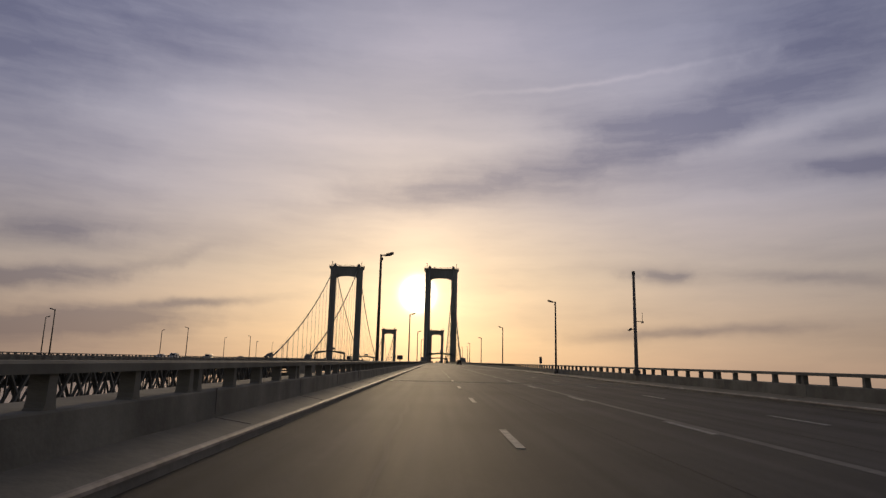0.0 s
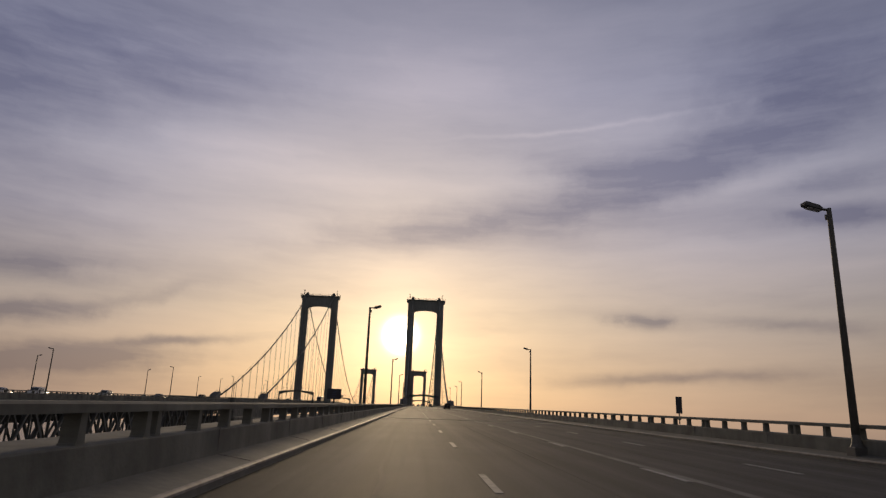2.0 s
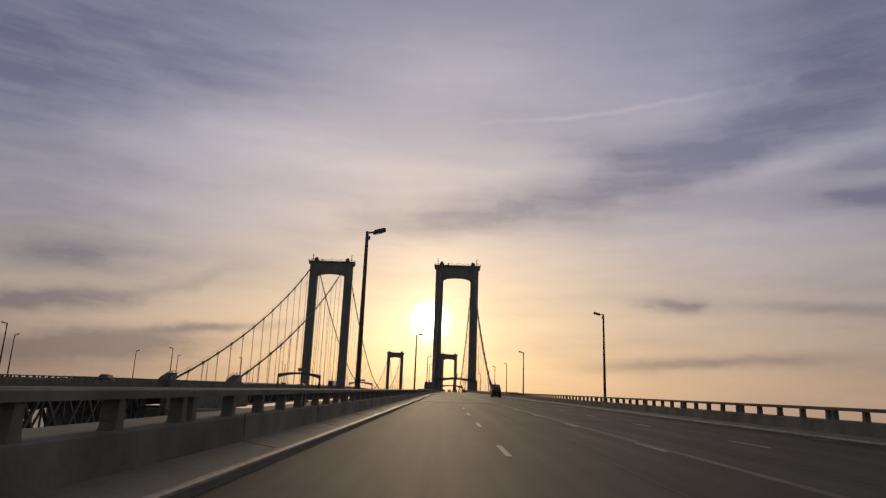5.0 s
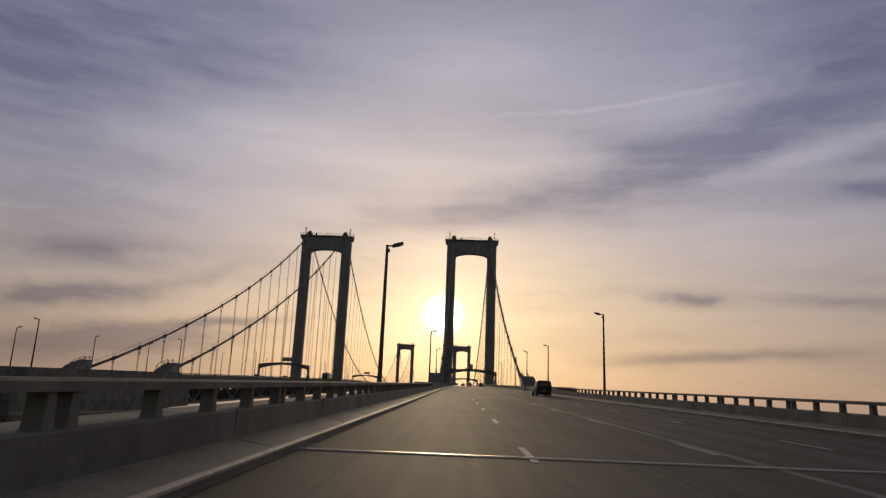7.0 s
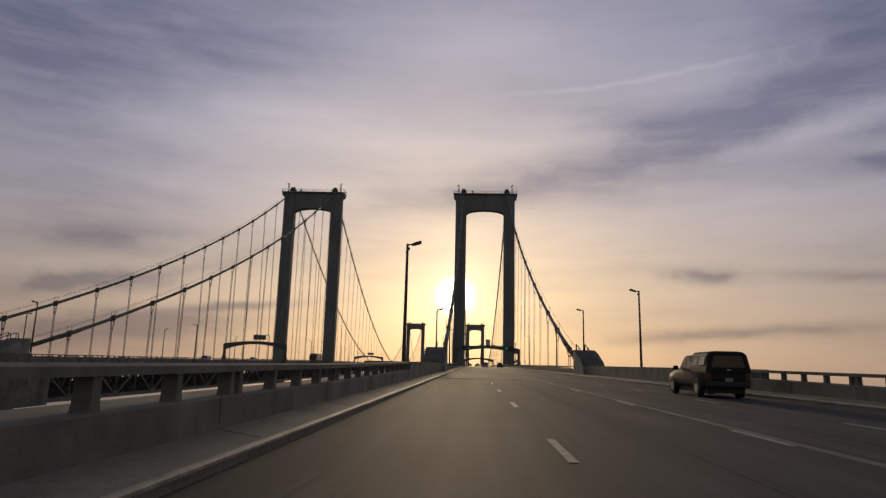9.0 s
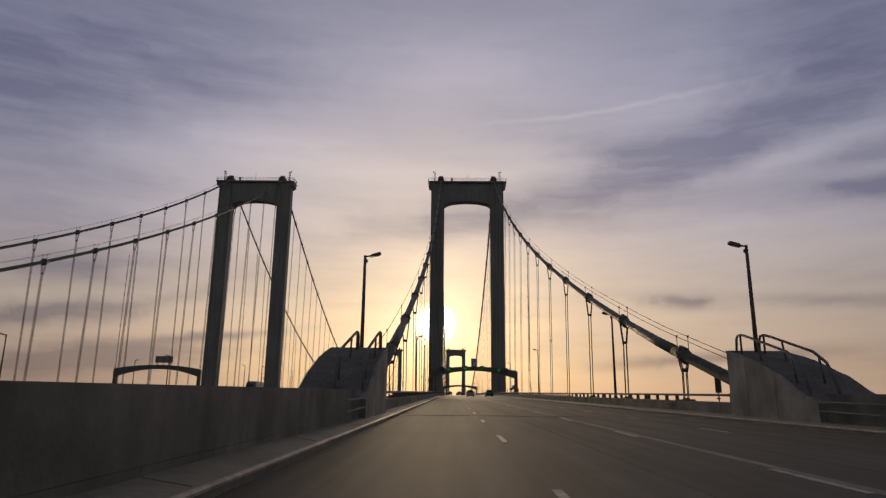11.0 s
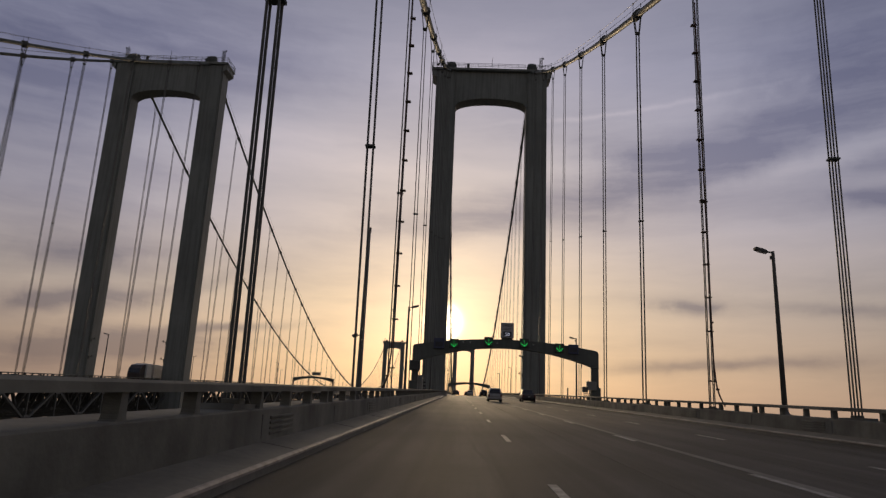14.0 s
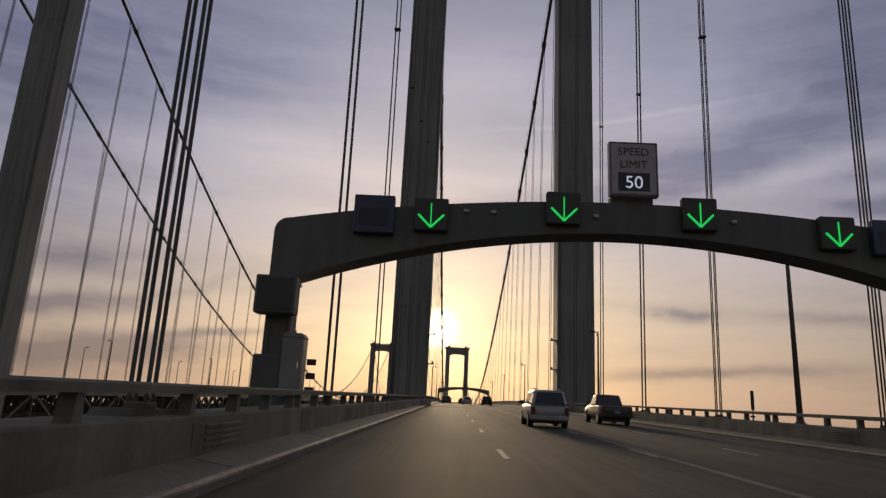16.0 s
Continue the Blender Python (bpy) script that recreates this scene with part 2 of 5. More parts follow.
JOINT = material("steel_joint", (0.5, 0.49, 0.47), 0.42, metal=0.85, grain=0.15, scale=9, bump=0.05)
# paler than the curb, to paint the sunlit line along its edge
EDGE_HIGHLIGHT = material("curb_edge_highlight", (0.30, 0.27, 0.23), 0.68, metal=0.25, grain=0.3, scale=5, bump=0.1, stain=0.35, stain_scale=0.9)
RUBBER = material("tyre_rubber", (0.022, 0.022, 0.022), 0.85, grain=0.2, scale=30, bump=0.2)
RIM = material("alloy_rim", (0.45, 0.45, 0.45), 0.35, metal=0.9, grain=0.05, scale=10, bump=0)
TRIM = material("black_plastic", (0.03, 0.03, 0.03), 0.6, grain=0.1, scale=20, bump=0.05)
GLASS = material("tinted_glass", (0.018, 0.02, 0.022), 0.06, grain=0.02, scale=4, bump=0, coat=0.5)
SILVER = material("silver_car_paint", (0.30, 0.30, 0.295), 0.4, metal=0.35, grain=0.03, scale=30, bump=0, stain=0.06, stain_scale=2, coat=0.6)
BLACK = material("black_car_paint", (0.026, 0.025, 0.026), 0.62, grain=0.05, scale=30, bump=0, stain=0.2, stain_scale=2, coat=0.0, gloss=0.12)
MAROON = material("dark_car_paint", (0.045, 0.035, 0.035), 0.45, grain=0.05, scale=30, bump=0, stain=0.15, stain_scale=2, coat=0.2)
WHITE = material("white_vehicle_paint", (0.66, 0.66, 0.64), 0.4, grain=0.04, scale=10, bump=0, stain=0.12, stain_scale=1.2, coat=0.3)
RED_LENS = material("red_tail_lens", (0.09, 0.010, 0.009), 0.3, grain=0.05, scale=40, bump=0, coat=0.5)
CHROME = material("chrome", (0.6, 0.6, 0.6), 0.12, metal=1.0, grain=0.03, scale=10, bump=0)
PLATE = material("plate_white", (0.25, 0.25, 0.24), 0.5, grain=0.05, scale=20, bump=0)
SIGN_BACK = material("dark_sign_face", (0.028, 0.032, 0.045), 0.5, grain=0.1, scale=5, bump=0.02, stain=0.2, stain_scale=1.5)
SIGN_WHITE = material("faded_white_sign", (0.36, 0.36, 0.36), 0.5, grain=0.05, scale=6, bump=0.0, stain=0.12, stain_scale=2)
SIGN_INK = material("sign_lettering", (0.03, 0.03, 0.03), 0.6, grain=0.05, scale=10, bump=0)
CABINET = material("cabinet_paint", (0.20, 0.205, 0.19), 0.5, grain=0.06, scale=6, bump=0.03, stain=0.2, stain_scale=1.5)
BUOY = material("dull_blue_panel", (0.04, 0.05, 0.10), 0.5, grain=0.1, scale=6, bump=0.02)
GREEN_LED = glowing("green_led", (0.015, 0.62, 0.10), 0.8)
WHITE_LED = glowing("white_led", (0.80, 0.82, 1.0), 0.42)

WATER = bpy.data.materials.new("river_water")
WATER.use_nodes = True
_n, _l = WATER.node_tree.nodes, WATER.node_tree.links
_s = _n["Principled BSDF"]
_s.inputs["Base Color"].default_value, _s.inputs["Roughness"].default_value = (0.10, 0.095, 0.085, 1), 0.16
_t, _b = _n.new("ShaderNodeTexNoise"), _n.new("ShaderNodeBump")
_t.inputs["Scale"].default_value, _t.inputs["Detail"].default_value = 0.12, 9
_b.inputs["Strength"].default_value, _b.inputs["Distance"].default_value = 0.5, 1.2
_l.new(_n.new("ShaderNodeTexCoord").outputs["Object"], _t.inputs[0])
_l.new(_t.outputs[0], _b.inputs["Height"])
_l.new(_b.outputs[0], _s.inputs["Normal"])

# ---- shape helpers ----
def mesh_of(name, bm, mat, smooth=False):
    me = bpy.data.meshes.new(name)
    bm.normal_update()
    bm.to_mesh(me)
    bm.free()
    me.materials.append(mat)
    if smooth:
        for p in me.polygons:
            p.use_smooth = True
    return me


def part(name, bm, mat, parent=None, label="", smooth=False, m=None):
    """Links a bmesh as one mesh object under a thing or a part."""
    me = bm if isinstance(bm, bpy.types.Mesh) else mesh_of(name, bm, mat, smooth)
    ob = new(name, me)
    ob.parent = parent
    if m is not None:
        ob.matrix_basis = m
    return tagged(ob, label)


def thing(name, label, category, group="", kind="", m=None):
    ob = new(name)
    ob.empty_display_size = 0.3
    if m is not None:
        ob.matrix_basis = m
    return tagged(ob, label, category, group, kind)


def solid(bm, x0, x1, y0, y1, z0, z1, bevel=0.0):
    r = bmesh.ops.create_cube(bm, size=1)["verts"]
    for v in r:
        v.co = Vector(((x0 + x1) / 2 + v.co.x * (x1 - x0), (y0 + y1) / 2 + v.co.y * (y1 - y0), (z0 + z1) / 2 + v.co.z * (z1 - z0)))
    if bevel:
        es = list({e for v in r for e in v.link_edges})
        bmesh.ops.bevel(bm, geom=es, offset=bevel, segments=1, affect="EDGES")
    return bm


def block(x0, x1, y0, y1, z0, z1, bevel=0.0):
    return solid(bmesh.new(), x0, x1, y0, y1, z0, z1, bevel)


def bar(bm, p, q, w, h=None):
    """A rectangular bar from p to q."""
    h = h or w
    p, q = Vector(p), Vector(q)
    d = (q - p).normalized()
    side = d.cross(Vector((0, 0, 1)))
    if side.length < 1e-3:
        side = Vector((1, 0, 0))
    side.normalize()
    up = side.cross(d)
    vs = [[bm.verts.new(c + side * (a * w / 2) + up * (b * h / 2)) for a, b in ((-1, -1), (1, -1), (1, 1), (-1, 1))] for c in (p, q)]
    for i in range(4):
        j = (i + 1) % 4
        bm.faces.new((vs[0][i], vs[0][j], vs[1][j], vs[1][i]))
    bm.faces.new(vs[0][::-1])
    bm.faces.new(vs[1])
    return bm


def tube(bm, points, radius, sides=8, caps=True):
    """A round tube through points; radius may be one number or one for each point."""
    pts = [Vector(p) for p in points]
    rad = radius if isinstance(radius, (list, tuple)) else [radius] * len(pts)
    rings = []
    for i, p in enumerate(pts):
        d = (pts[min(i + 1, len(pts) - 1)] - pts[max(i - 1, 0)]).normalized()
        ref = Vector((1, 0, 0)) if abs(d.x) < 0.9 else Vector((0, 0, 1))
        u = d.cross(ref).normalized()
        v = d.cross(u)
        rings.append([bm.verts.new(p + (u * math.cos(2 * math.pi * k / sides) + v * math.sin(2 * math.pi * k / sides)) * rad[i]) for k in range(sides)])
    for a, b in zip(rings, rings[1:]):
        for k in range(sides):
            j = (k + 1) % sides
            bm.faces.new((a[k], b[k], b[j], a[j]))
    if caps:
        bm.faces.new(rings[0])
        bm.faces.new(rings[-1][::-1])
    return bm


def prism(bm, outline, lo, hi, axis="x"):
    """A closed outline pushed along an axis: (y, z) for x, (x, z) for y, (x, y) for z."""
    def place(a, b, s):
        return {"x": (s, a, b), "y": (a, s, b), "z": (a, b, s)}[axis]
    lo_v = [bm.verts.new(place(a, b, lo)) for a, b in outline]
    hi_v = [bm.verts.new(place(a, b, hi)) for a, b in outline]
    n = len(outline)
    for i in range(n):
        j = (i + 1) % n
        bm.faces.new((lo_v[i], lo_v[j], hi_v[j], hi_v[i]))
    bm.faces.new(lo_v[::-1])
    bm.faces.new(hi_v)
    bmesh.ops.recalc_face_normals(bm, faces=bm.faces)
    return bm


def loft(bm, sections, closed_ends=True):
    """Skins rings of equal length."""
    rings = [[bm.verts.new(p) for p in s] for s in sections]
    n = len(rings[0])
    for a, b in zip(rings, rings[1:]):
        for i in range(n):
            j = (i + 1) % n
            bm.faces.new((a[i], a[j], b[j], b[i]))
    if closed_ends:
        bm.faces.new(rings[0][::-1])
        bm.faces.new(rings[-1])
    bmesh.ops.recalc_face_normals(bm, faces=bm.faces)
    return bm


# ---- the bridge's lines ----
GRADE, MID, SPAN = 0.0285, 327.65, 655.3


def deck(y):
    """Height of the road."""
    if y < 0:
        return 4.0 + GRADE * y
    if y > SPAN:
        return 4.0 - GRADE * (y - SPAN)
    return 4.0 + GRADE * y - GRADE / MID * y * y / 2


def cable_z(y):
    """Height of the main cable's axis."""
    if y < 0:
        return 77.7 + 0.5444 * y + 0.000718 * y * y + 0.016 * max(0.0, -178.0 - y) + 0.7 * max(0.0, 1 + y / 60) ** 2
    if y > SPAN:
        return cable_z(SPAN - y)
    u = (y - MID) / MID
    return 10.6 + 67.8 * u * u


def cable_out(y):
    """The cable leans out a little towards the tower tops."""
    return 8.74 + min(0.55, 0.010 * max(0.0, cable_z(y) - deck(y) - 1.5))


def ease(t):
    t = max(0.0, min(1.0, t))
    return t * t * (3 - 2 * t)


def rail_x(y):
    """Distance of the parapet's middle from the road's middle; it draws in past the tower legs."""
    x = 8.55
    for t in (0.0, SPAN):
        x -= 0.85 * ease((12 - abs(y - t)) / 6)
    return x


def post_x(y):
    """The posts and rail stand flush with the wall's face towards the road."""
    return rail_x(y) - 0.06


def wall_h(y):
    return 0.67 + 0.12 * ease((y + 262) / 20)


def rail_h(y):
    return 1.11 + 0.09 * ease((y + 262) / 20)


def steps(a, b, n):
    return [a + (b - a) * i / n for i in range(n + 1)]


def sweep(bm, outline, ys, x_at, h_at=None, side=1):
    """An outline of (x, z) drawn along the road, from the middle line x_at(y) and the road's height; z above 0 is scaled by h_at."""
    rings = []
    for y in ys:
        cx, cz, k = x_at(y), deck(y), (h_at(y) if h_at else 1.0)
        rings.append([bm.verts.new((side * (cx + a), y, cz + (b * k if b > 0 else b))) for a, b in outline])
    n = len(outline)
    for r, s in zip(rings, rings[1:]):
        for i in range(n):
            j = (i + 1) % n
            bm.faces.new((r[i], r[j], s[j], s[i]))
    bm.faces.new(rings[0])
    bm.faces.new(rings[-1][::-1])
    bmesh.ops.recalc_face_normals(bm, faces=bm.faces)
    return bm


TURN = math.atan2(8.6, 655.0)
TWIN = Matrix.Translation((-75.0, 0.3, 0)) @ Matrix.Rotation(TURN, 4, "Z")     # from the near bridge to its twin
TWINS = []


def to_twin(ob):
    """Sets a thing, built on the near bridge's lines, over to the twin."""
    ob.matrix_basis = TWIN @ ob.matrix_basis
    TWINS.append(ob)
    return ob


def twin(ob):
    return to_twin(copy_thing(ob, ob.matrix_basis))


def reach(ob, place):
    """How far a thing and its parts go along the bridge."""
    ys = [(place @ Vector(c)).y for c in ob.bound_box] if ob.type == "MESH" else []
    for c in ob.children:
        ys += reach(c, place @ c.matrix_basis)
    return ys


def straighten(ob, place):
    """The twin draws away over the river, but on its side span and approach it runs beside the near bridge."""
    k = math.tan(TURN)
    ys = reach(ob, place)
    if not ys or min(ys) >= 0:
        return
    if max(ys) - min(ys) < 30:
        y = (max(ys) + min(ys)) / 2
        if y < 0:
            ob.matrix_basis = Matrix.Translation((k * y, 0, 0)) @ ob.matrix_basis
        return
    if ob.type == "MESH":
        own = [(place @ Vector(c)).y for c in ob.bound_box]
        if min(own) < 0:
            ob.data = ob.data.copy()
            for v in ob.data.vertices:
                y = (place @ v.co).y
                if y < 0:
                    v.co.x += k * y
    for c in ob.children:
        straighten(c, place @ c.matrix_basis)


LINES = sorted(set([-640.0] + steps(-640, -270, 37) + steps(-270, -14, 32) + steps(-14, 14, 14) + steps(14, 640, 60) + steps(640, 671, 15) + steps(671, 1100, 30)))

# ---- water ----
bm = bmesh.new()
bmesh.ops.create_grid(bm, x_segments=12, y_segments=12, size=20000)
tagged(part("water", bm, WATER, m=pose(0, 0, -57)), "calm grey river water reflecting the evening sky", "water", kind="structure")


# ---- road ----
def build_road():
    ob = part("road", sweep(bmesh.new(), [(-8.35, 0), (8.35, 0), (8.35, -0.35), (-8.35, -0.35)], LINES, lambda y: 0), ASPHALT)
    tagged(ob, "dark worn asphalt roadway of four lanes across the bridge", "road", kind="structure")
    # longitudinal seams between the paving lanes
    for x in (-1.9, 1.75, 5.5):
        part("paving_seam", sweep(bmesh.new(), [(x - 0.035, 0.005), (x + 0.035, 0.005), (x + 0.035, -0.02), (x - 0.035, -0.02)], LINES, lambda y: 0), PATCH, ob)
    part("worn_seam", sweep(bmesh.new(), [(0.22, 0.004), (0.44, 0.004), (0.44, -0.02), (0.22, -0.02)], LINES, lambda y: 0), WORN, ob, "pale worn seam beside the middle line")
    return ob


def build_walk(side):
    """The raised edge beside the lanes."""
    o = [(7.64, -0.05), (7.66, 0.11), (7.70, 0.145), (7.77, 0.155), (8.60, 0.285), (8.60, -0.6), (7.64, -0.6)]
    ob = part("curb", sweep(bmesh.new(), o, LINES, lambda y: 0, side=side), WALK)
    # added strip: the sun's bright line on the curb edge, as colour
    nose = [(7.632, 0.10), (7.636, 0.132), (7.665, 0.152), (7.70, 0.160), (7.70, 0.13), (7.68, 0.12), (7.66, 0.10)]
    part("nosing", sweep(bmesh.new(), nose, LINES, lambda y: 0, side=side), EDGE_HIGHLIGHT, ob, "pale strip added for the sunlit edge of the curb")
    return tagged(ob, "pale concrete safety curb along the asphalt", "curb", kind="structure")


def build_wall(side):
    o = [(-0.20, -0.7), (-0.20, 0.40), (-0.19, 0.97), (-0.16, 1.0), (0.70, 1.0), (0.75, 0.95), (0.75, -0.7)]
    ob = part("parapet", sweep(bmesh.new(), o, LINES, rail_x, wall_h, side), CONCRETE)
    return tagged(ob, "low weathered concrete parapet wall with stains", "parapet", kind="structure")


def build_rail(side, wall):
    o = [(-0.13, 0.895), (-0.13, 0.975), (-0.09, 1.0), (0.09, 1.0), (0.13, 0.975), (0.13, 0.895)]
    for a, b in ((-640, -241), (-190, 1100)):
        ys = [y for y in LINES if a < y < b]
        part("rail", sweep(bmesh.new(), o, [a] + ys + [b], post_x, rail_h, side), CONCRETE, wall, "thick concrete top rail")
    # closed stretch beside the anchorage
    ys = [-241] + [y for y in LINES if -241 < y < -190] + [-190]
    part("closed_wall", sweep(bmesh.new(), [(-0.205, 0.3), (-0.205, 1.02), (2.3, 1.02), (2.3, -0.6), (0.3, -0.6)], ys, rail_x, rail_h, side), CONCRETE, wall, "closed concrete wall beside the anchorage")


def post_mesh():
    bm = bmesh.new()
    o = [(-0.15, 0.0), (-0.095, 0.12), (-0.08, 0.28), (-0.065, 1.0), (0.065, 1.0), (0.08, 0.28), (0.095, 0.12), (0.15, 0.0)]
    return mesh_of("post", prism(bm, o, -0.09, 0.09), CONCRETE)


POST = post_mesh()


def post_places(a, b):
    """Bays of about 1.7 m with twin posts at the joints of the rail on the approach, even bays on the hung spans."""
    out, y = [], -641.0
    while y < min(b, -241):
        out += [y, y + 0.36]
        out += [y + 0.36 + 1.738 * k for k in (1, 2, 3)]
        y += 0.36 + 1.738 * 4
    out = [v for v in out if v < -241]
    for h in [-9.6 - 13.32 * k for k in range(14)] + [3.3 + 13.24 * k for k in range(49)] + [SPAN + 10 + 13.32 * k for k in range(30)]:
        out += [h + d for d in (0.77, 2.72, 4.64, 6.59, 7.28, 9.30, 11.25)]
    return sorted(v for v in out if a < v < b)


def build_posts(side, wall, lo, hi):
    near = [y for y in post_places(-640, 1100) if lo < y < hi][:300]
    far = [y for y in post_places(-640, 1100) if y not in near]
    for y in near:
        h0, h1 = wall_h(y), rail_h(y) * 0.9
        ob = part("post", POST, None, wall)
        ob.matrix_basis = Matrix.LocRotScale((side * post_x(y), y, deck(y) + h0 - 0.02), None, (1, 1, h1 - h0 + 0.02))
    bm = bmesh.new()
    for y in far:
        h0, h1, x = wall_h(y), rail_h(y) * 0.9, side * post_x(y)
        bar(bm, (x, y, deck(y) + h0 - 0.02), (x, y, deck(y) + h1), 0.18, 0.18)
    tagged(part("far_posts", bm, CONCRETE, wall), kind="stuff")


road = build_road()
WALLS = {}
CURBS = {}
for s in (1, -1):
    CURBS[s] = build_walk(s)
    WALLS[s] = build_wall(s)
    build_rail(s, WALLS[s])

# expansion joints and the dashed lane lines
for y in (-478.9, -408.4, -320.6, -224.5, -188.4, -2.6):
    bm = bmesh.new()
    for dy in (-0.05, 0.05):
        bar(bm, (-7.64, y + dy, deck(y + dy) + 0.004), (7.64, y + dy, deck(y + dy) + 0.004), 0.04, 0.03)
    part("expansion_joint", bm, JOINT, road, "shiny steel expansion joint")
bm = bmesh.new()
bar(bm, (0, 0, 0), (0, 2.6, 2.6 * GRADE), 0.13, 0.012)
DASH = mesh_of("lane_dash", bm, PAINT)
bm = bmesh.new()
for x, y in ((-3.72, -603.4), (0.12, -600.8), (3.72, -598.2)):
    while y < 900:
        if -530 < y < 120:
            part("lane_dash", DASH, None, road, m=Matrix.Translation((x, y, deck(y) + 0.004)))
        else:
            bar(bm, (x, y, deck(y) + 0.004), (x, y + 2.6, deck(y + 2.6) + 0.004), 0.13, 0.012)
        y += 10.45
tagged(part("far_dashes", bm, PAINT, road), kind="stuff")


WALK_JOINT = mesh_of("joint", solid(bmesh.new(), -0.28, 0.28, -0.009, 0.009, -0.01, 0.004), FILLER)
WALL_JOINT = mesh_of("wall_joint", solid(bmesh.new(), -0.006, 0.006, -0.010, 0.010, 0.30, 0.69), FILLER)
SLAT = mesh_of("slat", solid(bmesh.new(), -0.02, 0.02, -0.8, 0.8, -0.025, 0.025, 0.008), CONCRETE)
for s in (1, -1):
    for k in range(86):
        y = -535.0 + 6.66 * k
        part("joint", WALK_JOINT, None, CURBS[s], m=Matrix.Translation((s * 8.06, y, deck(y) + 0.202)) @ Matrix.Rotation(radians(-8.9 * s), 4, "Y") @ Matrix.Rotation(math.atan(GRADE), 4, "X"))
        part("wall_joint", WALL_JOINT, None, WALLS[s], m=Matrix.Translation((s * (rail_x(y) - 0.198), y, deck(y))))
    for k in range(1, 14):
        y = -10.0 - 13.32 * k + 2.4
        for z in (0.36, 0.45, 0.54, 0.63):
            part("slat", SLAT, None, WALLS[s], m=Matrix.Translation((s * (rail_x(y) - 0.205), y, deck(y) + z)) @ Matrix.Rotation(math.atan(GRADE), 4, "X"))
# wandering seals of tar along the lanes
for x0, lo, hi, seed in ((-5.6, -520, -440, 1), (-5.1, -455, -330, 2), (-1.2, -500, -300, 3), (-6.6, -330, -215, 4), (2.2, -420, -250, 5), (-4.6, -180, -60, 6), (0.9, -190, -40, 7), (5.0, -500, -420, 8)):
    bm, prev = bmesh.new(), None
    for y in steps(lo, hi, int((hi - lo) / 1.6)):
        x = x0 + 0.35 * noise.noise((y * 0.11, seed * 7.3, 0)) + 0.12 * noise.noise((y * 0.6, seed * 3.1, 4))
        w = 0.035 + 0.03 * abs(noise.noise((y * 0.4, seed, 9)))
        row = [bm.verts.new((x - w, y, deck(y) + 0.004)), bm.verts.new((x + w, y, deck(y) + 0.004))]
        if prev:
            bm.faces.new((prev[0], prev[1], row[1], row[0]))
        prev = row
    part("tar_seal", bm, PATCH, road)


